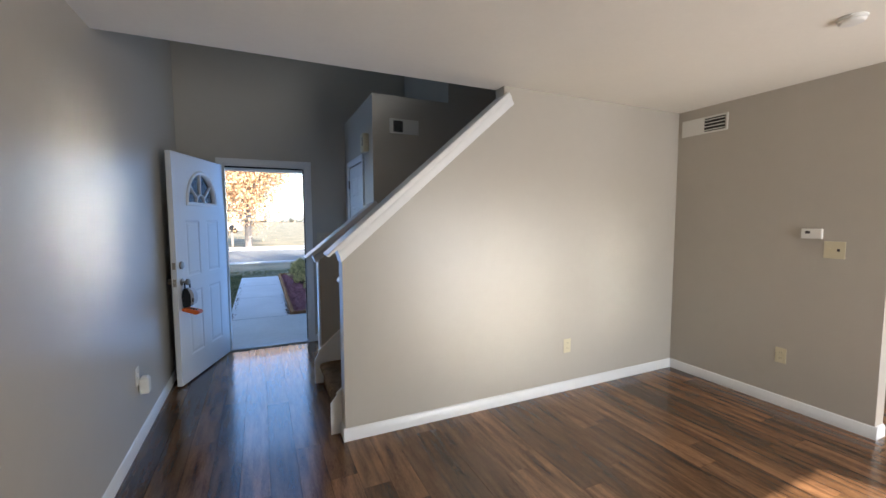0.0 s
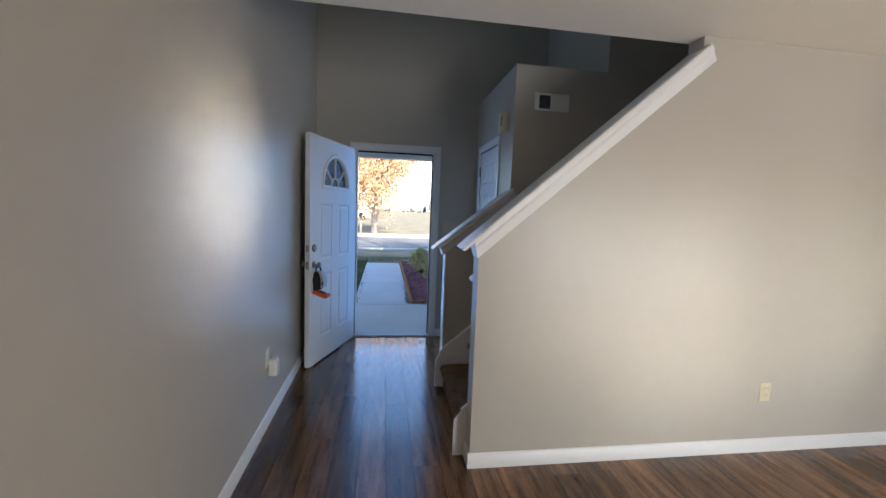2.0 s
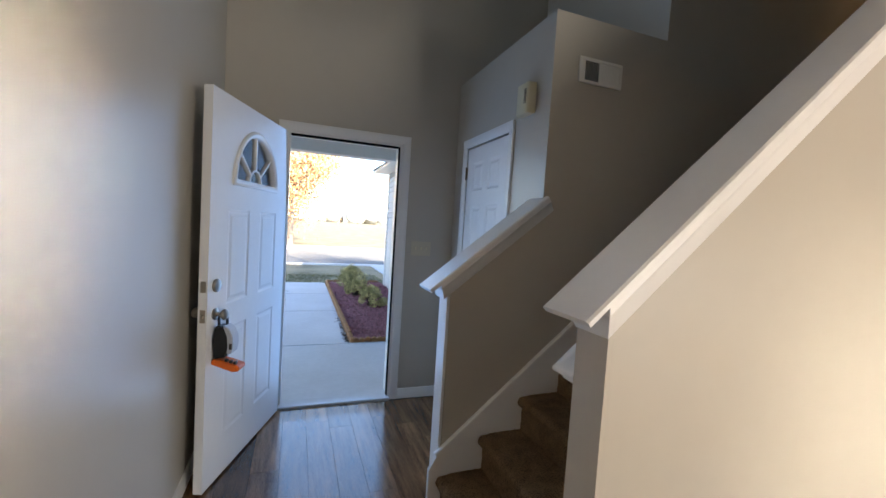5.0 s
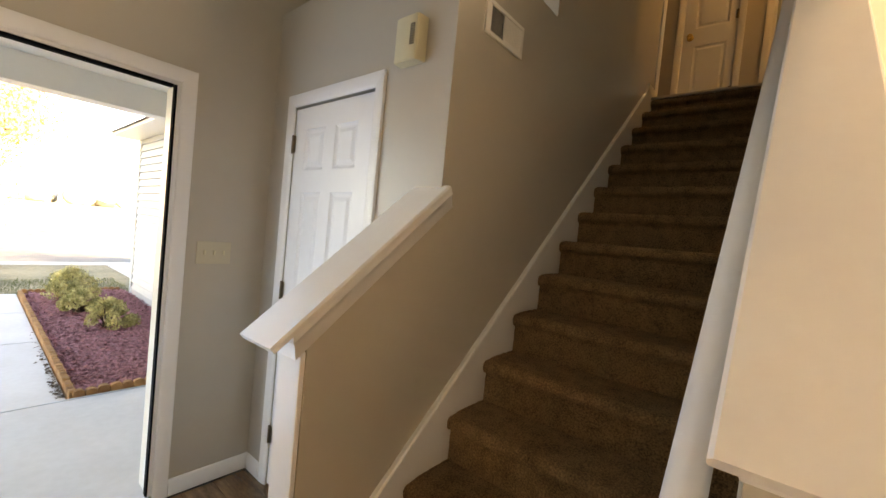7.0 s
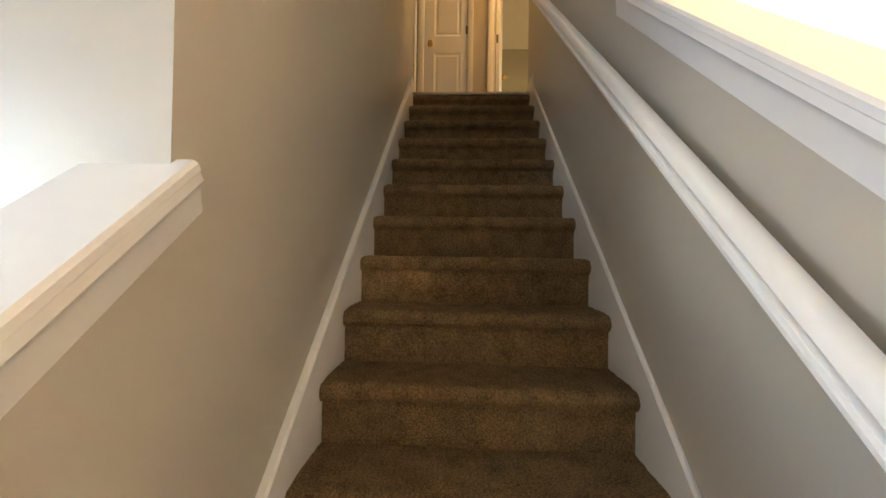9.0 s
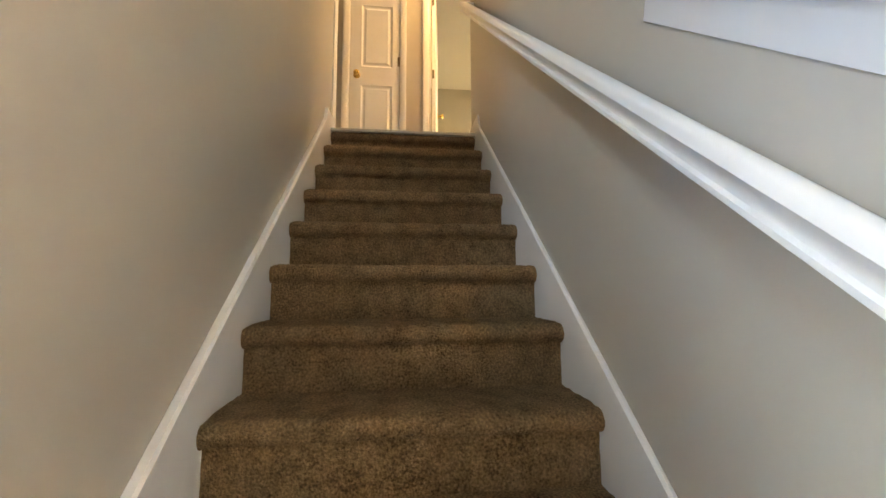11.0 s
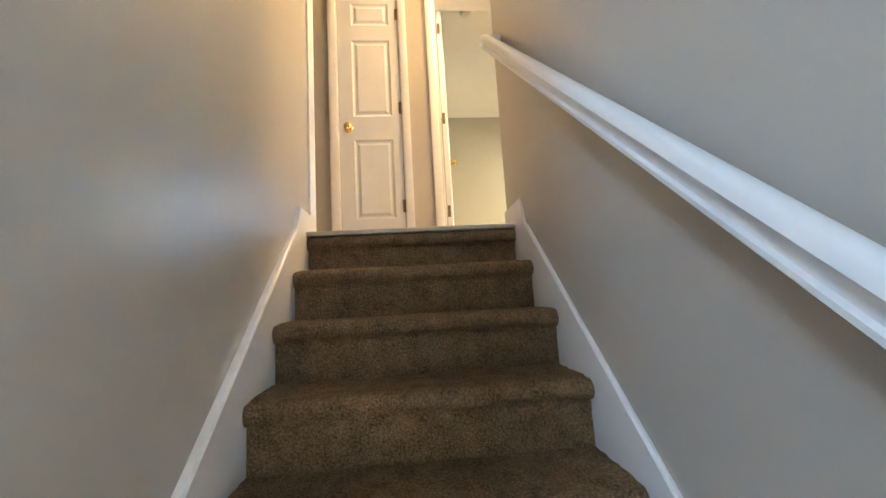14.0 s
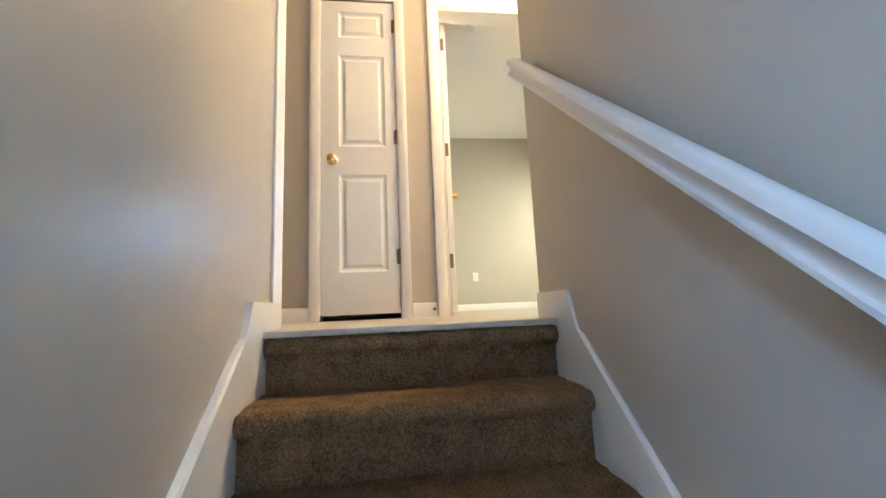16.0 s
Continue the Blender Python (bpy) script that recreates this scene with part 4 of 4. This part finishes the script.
    verts, faces = [], []
    rng = random.Random(5)
    for j in range(ny + 1):
        y = YA + w * j / ny
        edge = min(j, ny - j)
        tuck = 0.006 * math.exp(-edge * 0.7)
        for i, (x, z) in enumerate(prof):
            n = noise.noise(Vector((x * 60, y * 60, z * 60))) * 0.0022 + noise.noise(Vector((x * 14, y * 14, z * 14))) * 0.003 + rng.uniform(-0.0014, 0.0014)
            if 10 <= i <= 20:
                verts.append((x - n + tuck, y, z + n - tuck))
            elif i < 10:
                verts.append((x - n * 0.7, y, z))
            else:
                verts.append((x, y, z + n))
    m = len(prof)
    for j in range(ny):
        for i in range(m - 1):
            faces.append((j * m + i, j * m + i + 1, (j + 1) * m + i + 1, (j + 1) * m + i))
    me = bpy.data.meshes.new("step")
    me.from_pydata(verts, [], faces)
    me.materials.append(M_CARPET)
    me.polygons.foreach_set("use_smooth", [True] * len(me.polygons))
    me.update()
    return me


step_me = step_mesh()
for k in range(14):
    ob = new("step", step_me)
    ob.parent = stairs
    ob.location = (NOSE0 + RUN * k, 0, RISE * (k + 1))
ob = new("top_riser", step_me.copy())
ob.parent = stairs
ob.location = (NOSE0 + RUN * 14 - 0.006, 0, RISE * 15 - 0.0205)
for v in ob.data.vertices:
    if v.co.x > 0.045:
        v.co.x = 0.045
        v.co.z -= 0.03

# ---- planks ----
floor = structure(box("floor", LX, 5.6, BACK, DY, -0.08, -0.006, M_SUBFLOOR), "walnut-brown wood-look vinyl plank floor", "floor")
PW, PL = 0.152, 1.22
plank_meshes = {}


def plank(w, l):
    key = (round(w, 3), round(l, 3))
    if key not in plank_meshes:
        g, t = 0.0006, 0.006
        bm = bmesh.new()
        top = [bm.verts.new(p) for p in ((g + 0.0004, g + 0.0004, 0), (w - g - 0.0004, g + 0.0004, 0), (w - g - 0.0004, l - g - 0.0004, 0), (g + 0.0004, l - g - 0.0004, 0))]
        low = [bm.verts.new(p) for p in ((g, g, -0.0012), (w - g, g, -0.0012), (w - g, l - g, -0.0012), (g, l - g, -0.0012))]
        bot = [bm.verts.new(p) for p in ((g, g, -t), (w - g, g, -t), (w - g, l - g, -t), (g, l - g, -t))]
        bm.faces.new(top)
        for a, b in ((low, top), (bot, low)):
            for k in range(4):
                bm.faces.new((a[k], a[(k + 1) % 4], b[(k + 1) % 4], b[k]))
        me = bpy.data.meshes.new("plank")
        bm.to_mesh(me)
        bm.free()
        me.materials.append(M_PLANK)
        plank_meshes[key] = me
    return plank_meshes[key]


rng = random.Random(11)
x = LX
while x < 5.6 - 0.01:
    w = min(PW, 5.6 - x)
    y = BACK - rng.uniform(0, PL)
    ymax = DY - 0.03 if x < BX - 0.02 else 0.0
    while y < ymax - 0.01:
        a, b = max(y, BACK), min(y + PL, ymax)
        if b - a > 0.02:
            ob = new("plank", plank(w, b - a))
            ob.parent = floor
            ob.location = (x, a, 0)
        y += PL
    x += PW

# ---- outdoors ----
GZ = -0.10
ground = structure(box("ground", -400, 400, DY + 0.14, 600, GZ - 0.5, GZ, M_GRASS), "sunlit autumn lawn that reaches the far trees", "lawn")
ground_back = structure(box("ground_back", -400, 400, -600, BACK - 0.13, GZ - 0.5, GZ, M_GRASS), "plain lawn behind the house", "lawn")
structure(box("patio", 0.8, 4.4, BACK - 2.6, BACK - 0.125, GZ - 0.05, GZ + 0.06, M_CONC), "plain concrete patio", "patio")
structure(box("porch_slab", -1.9, 1.2, DY + 0.105, 3.99, -0.3, -0.03, M_CONC, bevel=0.008), "light concrete porch slab in open shade", "porch")
# added pale strip stands in for the bright trowelled slab edge
structure(box("expansion_joint", -1.9, 1.2, 3.991, 4.0075, -0.3, -0.027, M_SIDING), "pale strip added for the bright trowelled edge of the porch slab", "joint")
walk_ = structure(new("walkway"), "light concrete front walk with scored joints", "walkway")
for a, b in ((4.008, 5.86), (5.875, 7.40), (7.415, 8.85)):
    box("slab", -0.94, -0.075, a + 0.001, b - 0.001, -0.3, -0.048, M_CONC, walk_, bevel=0.006)
street = structure(box("road", -200, 200, 13.2, 19.5, GZ - 0.1, GZ + 0.012, M_ASPH), "pale grey street in bright sun", "road")
structure(box("driveway", 1.7, 7.5, 9.6, 13.15, GZ - 0.1, GZ + 0.03, M_CONC), "pale concrete driveway in full sun", "driveway")
for a, b in ((12.95, 13.18), (19.52, 19.75)):
    structure(box("kerb", -200, 200, a, b, GZ - 0.1, GZ + 0.05, M_CONC, bevel=0.01), "low concrete street kerb", "kerb")
structure(box("far_pavement", -200, 200, 21.2, 22.4, GZ - 0.1, GZ + 0.02, M_CONC), "pale pavement across the street", "pavement")

# porch roof and garage
porch = structure(new("porch_roof"), "white painted porch ceiling and beam", "porch roof")
box("beam", -2.4, 1.2, 3.86, 4.02, 2.15, 2.42, M_TRIM, porch, "white wrapped porch beam", bevel=0.004)
box("soffit", -2.4, 1.2, DY + 0.15, 3.859, 2.34, 2.38, M_TRIM, porch, "white porch ceiling")
box("roof", -2.6, 1.3, DY + 0.15, 4.2, 2.43, 2.50, M_ROOF, porch, "grey shingle porch roof")
column = structure(box("porch_column", -2.1, -1.95, 3.86, 4.01, -0.03, 2.15, M_TRIM, bevel=0.01), "white square porch column", "column")
GX, GY0, GY1 = 1.23, DY + 0.15, 8.45
garage = structure(new("garage"), "white-sided garage wing beside the front bed", "house")
box("wall_core", GX + 0.02, 7.2, GY0, GY1, -0.3, 2.60, M_SIDING, garage, "white garage wall")
box("foundation", GX - 0.004, GX + 0.019, GY0, GY1, -0.3, 0.06, M_CONC, garage, "low concrete foundation")
k = 0
while 0.06 + 0.115 * k < 2.5:
    z0 = 0.06 + 0.115 * k
    prism("siding_board", [(GX + 0.019, z0), (GX - 0.012, z0), (GX - 0.012, z0 + 0.006), (GX + 0.012, z0 + 0.113), (GX + 0.019, z0 + 0.113)], "y", GY0, GY1 - 0.08, M_SIDING, garage)
    k += 1
box("corner_board", GX - 0.016, GX + 0.08, GY1 - 0.08, GY1 + 0.014, -0.05, 2.55, M_TRIM, garage, "white corner board")
box("soffit", GX - 0.36, 7.5, GY0, GY1 + 0.18, 2.56, 2.60, M_TRIM, garage, "white soffit")
sweep("gutter", [(0, 0), (0.09, 0), (0.12, 0.05), (0.12, 0.11), (0.105, 0.11), (0.10, 0.055), (0.085, 0.012), (0.0, 0.012)], (GX - 0.36, GY0, 2.58), (GX - 0.36, GY1 + 0.18, 2.58), (0, 0, 1), M_TRIM, garage, "white metal gutter")
prism("roof", [(GX - 0.38, 2.62), (4.2, 3.7), (7.6, 2.62)], "y", GY0, GY1 + 0.2, M_ROOF, garage, "grey shingle gable roof")

# the rest of the house over the door keeps the porch in shade
structure(box("house_outer_wall", -6.0, LX - WT - 0.002, DY + 0.03, DY + 0.15, -0.3, UCEIL + 0.1, M_SIDING), "white-sided house wall beside the porch", "wall")
structure(box("house_roof_slab", -6.4, 8.0, BACK - 0.6, DY + 0.45, UCEIL + 0.12, UCEIL + 0.3, M_ROOF), "grey shingle house roof", "roof")
structure(prism("house_gable", [(BACK - 0.6, UCEIL + 0.3), (DY + 0.45, UCEIL + 0.3), ((BACK + DY) / 2, UCEIL + 2.2)], "x", -6.4, 8.0, M_ROOF), "grey shingle main roof", "roof")
structure(box("house_west_wall", -6.0, -5.9, BACK, DY, -0.3, UCEIL + 0.1, M_SIDING), "white-sided neighbouring house wall", "wall")
structure(box("house_east_wall", 7.24, 7.34, BACK, DY, -0.3, CEIL, M_SIDING), "white-sided house wall", "wall")
structure(box("house_south_upper", -6.0, 7.24, BACK - 0.12, BACK, CEIL, UCEIL + 0.1, M_SIDING), "white-sided rear house wall", "wall")

# mulch bed
bed = thing("mulch_bed", Matrix.Translation((0, 0, 0)), "flower bed of red wood mulch beside the front walk", "flower bed", kind="structure")
rng = random.Random(3)
bm = bmesh.new()
grid = {}
nx, nyy = 18, 60
for i in range(nx + 1):
    for j in range(nyy + 1):
        x, y = -0.02 + 1.24 * i / nx, 4.06 + 4.76 * j / nyy
        e = min(i, nx - i, j, nyy - j)
        z = -0.055 + 0.035 * min(1, e / 4) + 0.014 * noise.noise(Vector((x * 6, y * 6, 0)))
        grid[i, j] = bm.verts.new((x, y, z))
for i in range(nx):
    for j in range(nyy):
        bm.faces.new((grid[i, j], grid[i + 1, j], grid[i + 1, j + 1], grid[i, j + 1]))
finish("soil", bm, M_MULCH, bed, "dark red mulch", smooth=60)
verts, faces = [], []
for _ in range(9000):
    x, y = rng.uniform(0.0, 1.2), 4.08 + 4.7 * rng.random() ** 1.3
    z = -0.022 + rng.uniform(-0.008, 0.018) - (0.02 if x < 0.05 else 0)
    l, w, t = rng.uniform(0.014, 0.05), rng.uniform(0.004, 0.011), 0.004
    m = Matrix.Translation((x, y, z)) @ Euler((rng.uniform(-0.5, 0.5), rng.uniform(-0.5, 0.5), rng.uniform(0, 6.3))).to_matrix().to_4x4()
    b = len(verts)
    for dx, dy, dz in ((-l, -w, 0), (l, -w, 0), (l, w, 0), (-l, w, 0), (-l * 0.8, 0, t), (l * 0.8, 0, t)):
        verts.append(m @ Vector((dx, dy, dz)))
    faces += [(b, b + 1, b + 5, b + 4), (b + 2, b + 3, b + 4, b + 5), (b, b + 4, b + 3), (b + 1, b + 2, b + 5)]
me = bpy.data.meshes.new("chips")
me.from_pydata([tuple(v) for v in verts], [], faces)
me.materials.append(M_MULCH)
chips = new("chips", me)
chips.parent = bed
tagged(chips, "shredded red wood chips", kind="stuff")

# scalloped edging
edging = thing("bed_edging", Matrix.Translation((0, 0, 0)), "scalloped terracotta-coloured edging round the mulch bed", "garden edging", kind="structure")
bm = bmesh.new()
pts = [(-0.036, -0.10), (0.036, -0.10), (0.036, 0.0)] + [(0.036 * math.cos(math.pi * k / 8), 0.0 + 0.022 * math.sin(math.pi * k / 8)) for k in range(1, 8)] + [(-0.036, 0.0)]
add_prism(bm, pts, "y", -0.022, 0.022)
bmesh.ops.bevel(bm, geom=bm.edges[:], offset=0.003, segments=1, affect="EDGES")
eg_me = bpy.data.meshes.new("edging_piece")
bmesh.ops.recalc_face_normals(bm, faces=bm.faces)
bm.to_mesh(eg_me)
bm.free()
eg_me.materials.append(M_EDGE)
spots = [(-0.01 + 0.075 * i, 4.045, 0) for i in range(17)] + [(-0.045, 4.07 + 0.075 * j, 90) for j in range(63)] + [(0.0 + 0.075 * i, 8.82, 0) for i in range(16)]
for x, y, a in spots:
    ob = new("edging_piece", eg_me)
    ob.parent = edging
    ob.matrix_basis = pose(x + rng.uniform(-0.002, 0.002), y, 0.0 + rng.uniform(-0.006, 0.006), rng.uniform(-3, 3), rng.uniform(-3, 3), a + rng.uniform(-3, 3))


def leaf_cloud(name, centre_fn, n, size, mat, parent, label, seed):
    r = random.Random(seed)
    verts, faces = [], []
    for _ in range(n):
        p = centre_fn(r)
        s = size * r.uniform(0.6, 1.3)
        m = Matrix.Translation(p) @ Euler((r.uniform(0, 6.3), r.uniform(0, 6.3), r.uniform(0, 6.3))).to_matrix().to_4x4()
        b = len(verts)
        for q in ((-s, 0, 0), (0, -s * 0.45, s * 0.12), (s, 0, 0), (0, s * 0.45, s * 0.12)):
            verts.append(tuple(m @ Vector(q)))
        faces.append((b, b + 1, b + 2, b + 3))
    me = bpy.data.meshes.new(name)
    me.from_pydata(verts, [], faces)
    me.materials.append(mat)
    ob = new(name, me)
    ob.parent = parent
    return tagged(ob, label)


def limb(bm, a, b, ra, rb, n=7):
    q = (b - a).to_track_quat("Z", "Y").to_matrix().to_4x4()
    add_lathe(bm, [(ra, 0), (rb, (b - a).length)], Matrix.Translation(a) @ q, n)


def shrub(x, y, r, h, seed, label):
    t = thing("shrub", Matrix.Translation((x, y, -0.035)), label, "shrub", "shrubs in the front bed")
    g = random.Random(seed)
    bm = bmesh.new()
    tips = []
    for _ in range(26):
        a, e = g.uniform(0, 6.3), g.uniform(0.25, 1.5)
        d = Vector((math.cos(a) * math.cos(e) * r, math.sin(a) * math.cos(e) * r, max(0.1, math.sin(e) * h)))
        mid = d * 0.5 + Vector((g.uniform(-.03, .03), g.uniform(-.03, .03), 0.03))
        limb(bm, Vector((g.uniform(-.04, .04), g.uniform(-.04, .04), -0.02)), mid, 0.008, 0.005, 5)
        limb(bm, mid, d * 0.9, 0.005, 0.002, 5)
        tips.append(d)
    finish("stems", bm, M_TWIG, t, "brown woody stems")
    lumps = [(d * g.uniform(0.72, 0.88), g.uniform(0.22, 0.36) * r) for d in tips]

    def spot(q):
        c, lr = q.choice(lumps)
        v = Vector((q.gauss(0, 1), q.gauss(0, 1), q.gauss(0, 1))).normalized() * lr * q.uniform(0.5, 1.0)
        p = c + v
        p.z = max(p.z, 0.03)
        return p
    leaf_cloud("foliage", spot, 5200, 0.017, M_LEAF, t, "small yellow-green leaves", seed)


shrub(0.52, 6.10, 0.27, 0.36, 1, "rounded yellow-green shrub close to the porch in red mulch")
shrub(0.40, 7.02, 0.25, 0.34, 2, "low yellow-green shrub in the middle of the mulch bed")
shrub(0.44, 8.0, 0.38, 0.50, 3, "broad variegated shrub at the far end of the mulch bed")

# fallen leaves and dark debris along the walk
verts, faces = [], []
rng = random.Random(31)
for k in range(240):
    if k % 3:
        x, y = -0.085 - abs(rng.gauss(0, 0.025)), 4.1 + abs(rng.gauss(0, 0.8))
    else:
        x, y = -0.92 + abs(rng.gauss(0, 0.03)), 4.05 + rng.random() * 4.0
    sz = rng.uniform(0.006, 0.02)
    m = Matrix.Translation((x, y, -0.043)) @ Euler((rng.uniform(-.4, .4), rng.uniform(-.4, .4), rng.uniform(0, 6.3))).to_matrix().to_4x4()
    b = len(verts)
    for q in ((-sz, 0, 0), (0, -sz * 0.6, sz * 0.3), (sz, 0, 0), (0, sz * 0.6, sz * 0.25)):
        verts.append(tuple(m @ Vector(q)))
    faces.append((b, b + 1, b + 2, b + 3))
me = bpy.data.meshes.new("fallen_leaves")
me.from_pydata(verts, [], faces)
me.materials.append(M_TWIG)
tagged(new("fallen_leaves", me), "dark fallen leaves along the edges of the walk", "leaves", kind="stuff")

# grass blades near the walk
verts, faces = [], []
rng = random.Random(9)
for _ in range(14000):
    if rng.random() < 0.62:
        x, y = -0.945 - abs(rng.gauss(0, 0.45)), rng.uniform(4.0, 9.6)
    else:
        x, y = rng.uniform(-2.6, 1.4), rng.uniform(8.9, 10.6)
    h, a = rng.uniform(0.03, 0.07), rng.uniform(0, 6.3)
    dx, dy = 0.004 * math.cos(a), 0.004 * math.sin(a)
    b = len(verts)
    verts += [(x - dx, y - dy, GZ), (x + dx, y + dy, GZ), (x + rng.uniform(-.02, .02), y + rng.uniform(-.02, .02), GZ + h)]
    faces.append((b, b + 1, b + 2))
me = bpy.data.meshes.new("grass")
me.from_pydata(verts, [], faces)
me.materials.append(M_BLADE)
tagged(new("grass", me), "short green and tan grass beside the walk", "grass", kind="stuff")


def tree(x, y, h, spread, seed, n, mat, label):
    t = thing("tree", Matrix.Translation((x, y, GZ)), label, "tree", "trees across the street")
    g = random.Random(seed)
    bm = bmesh.new()
    top = Vector((g.uniform(-.3, .3), 0, h * 0.55))
    limb(bm, Vector((0, 0, -0.2)), Vector((0.03, 0, h * 0.25)), h * 0.028, h * 0.020, 12)
    limb(bm, Vector((0.03, 0, h * 0.25)), top, h * 0.020, h * 0.010, 10)
    ends = [top + Vector((0, 0, h * 0.3))]
    limb(bm, top, ends[0], h * 0.010, h * 0.003, 6)
    for k in range(26):
        f = g.uniform(0.0, 0.95)
        s = Vector((0.03, 0, h * 0.2)).lerp(top, f)
        a = g.uniform(0, 6.3)
        e = s + Vector((math.cos(a) * spread * g.uniform(0.5, 1), math.sin(a) * spread * g.uniform(0.5, 1), h * g.uniform(-0.10, 0.34)))
        m = s.lerp(e, 0.5) + Vector((0, 0, h * 0.03))
        limb(bm, s, m, h * 0.008, h * 0.005, 6)
        limb(bm, m, e, h * 0.005, h * 0.0015, 5)
        ends.append(e)
        for _ in range(3):
            e2 = m.lerp(e, g.random()) + Vector((g.uniform(-1, 1), g.uniform(-1, 1), g.uniform(0, 1))) * spread * 0.35
            limb(bm, m.lerp(e, 0.4), e2, h * 0.003, h * 0.001, 4)
            ends.append(e2)
    finish("trunk", bm, M_BARK, t, "grey branching trunk")

    def spot(q):
        c = q.choice(ends)
        return c + Vector((q.gauss(0, 1), q.gauss(0, 1), q.gauss(0, 0.8))) * spread * 0.17
    leaf_cloud("crown", spot, n, 0.075, mat, t, "thinning orange autumn leaves", seed)


tree(-1.1, 22.6, 7.6, 3.3, 21, 30000, M_FALL, "autumn tree with thinning orange leaves just across the street")
tree(-8.6, 31.0, 9.0, 3.2, 22, 6000, M_FALL, "autumn tree with orange leaves farther along the street")
tree(-3.4, 30.0, 7.5, 2.6, 24, 6000, M_FALL, "orange autumn tree across the street near the pale houses")

# unseen tree, placed so that its leafy shadow falls on the road
tree(6.0, -6.6, 18.0, 2.8, 27, 26000, M_FALL, "tall unseen autumn tree added behind the house to shade the road")

# mailbox by the street
mb = thing("mailbox", Matrix.Translation((-1.75, 19.95, GZ)), "dark mailbox on a wooden post across the street", "mailbox")
box("post", -0.05, 0.05, -0.05, 0.05, -0.2, 1.05, M_BARK, mb, "grey wooden post", bevel=0.006)
bm = bmesh.new()
add_prism(bm, [(-0.11, 1.05), (0.11, 1.05), (0.11, 1.18)] + [(0.11 * math.cos(math.pi * k / 8), 1.18 + 0.11 * math.sin(math.pi * k / 8)) for k in range(1, 8)] + [(-0.11, 1.18)], "y", -0.26, 0.26)
finish("box", bm, M_LBLACK, mb, "black rounded metal box", smooth=40)


def far_house(x, y, w, d, h, mat, label):
    t = thing("house", Matrix.Translation((x, y, GZ)), label, "house", "houses across the field")
    box("wall", -w / 2, w / 2, -d / 2, d / 2, -0.3, h, mat, t, "pale siding walls")
    prism("roof", [(-w / 2 - 0.4, h), (w / 2 + 0.4, h), (0, h + w * 0.26)], "y", -d / 2 - 0.3, d / 2 + 0.3, M_ROOF, t, "grey shingle roof")
    for k in range(3):
        xx = -w / 2 + w * (k + 0.5) / 3
        for z in ((0.9, 3.4) if h > 4 else (0.9,)):
            f = box("window", xx - 0.5, xx + 0.5, -d / 2 - 0.05, -d / 2 - 0.001, z, z + 1.3, M_TRIM, t, "white-framed window")
            box("pane", xx - 0.42, xx + 0.42, -d / 2 - 0.06, -d / 2 - 0.051, z + 0.08, z + 1.22, M_SLOT, f)


far_house(-8.5, 84, 9, 8, 3.0, M_SIDING, "white single-storey house far across the street")
far_house(-24, 62, 10, 9, 5.2, M_SIDING, "pale two-storey house far along the street")
far_house(25, 70, 10, 9, 5.2, M_SIDING, "pale two-storey house at the end of the street")


def far_car(x, y, rot, mat, label):
    t = thing("car", pose(x, y, GZ, 0, 0, rot), label, "car")
    bm = bmesh.new()
    add_prism(bm, [(-2.2, 0.32), (2.2, 0.32), (2.25, 0.62), (2.1, 0.86), (1.15, 0.96), (0.55, 1.42), (-1.2, 1.45), (-1.95, 0.98), (-2.25, 0.9)], "y", -0.85, 0.85)
    bmesh.ops.bevel(bm, geom=bm.edges[:], offset=0.06, segments=2, affect="EDGES")
    finish("body", bm, mat, t, "painted car body", smooth=40)
    for s in (-1, 1):
        prism("side_window", [(-1.55, 1.0), (0.9, 1.0), (0.45, 1.36), (-1.1, 1.38)], "y", s * 0.856 - 0.004, s * 0.856 + 0.004, M_SLOT, t, "dark glass")
    for wx in (-1.4, 1.4):
        for s in (-1, 1):
            wh = lathe("wheel", [(0.20, -0.1), (0.31, -0.09), (0.32, 0.09), (0.20, 0.1)], Matrix.Translation((wx, s * 0.78, 0.32)) @ pose(0, 0, 0, 90), M_BLACK, t, "black tyre", 20)


far_car(-4.6, 50.0, 0, M_CARWHITE, "white car parked far across the street")

# far tree line
verts, faces = [], []
rng = random.Random(15)
bm = bmesh.new()
for k in range(90):
    x = -220 + 5.0 * k + rng.uniform(-2, 2)
    y = 260 + rng.uniform(-8, 8)
    r, hh = rng.uniform(3.5, 6), rng.uniform(5, 10)
    v0 = bmesh.ops.create_icosphere(bm, subdivisions=2, radius=1.0, matrix=Matrix.Translation((x, y, GZ + hh * 0.45)) @ Matrix.Diagonal((r, r, hh * 0.55, 1)))["verts"]
    for v in v0:
        v.co += Vector((noise.noise(v.co * 0.5), noise.noise(v.co * 0.6 + Vector((9, 0, 0))), noise.noise(v.co * 0.45 + Vector((0, 7, 0))))) * 2.0
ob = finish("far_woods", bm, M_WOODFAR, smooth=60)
tagged(ob, "line of far autumn woods with haze put into its colour", "woods", kind="stuff")
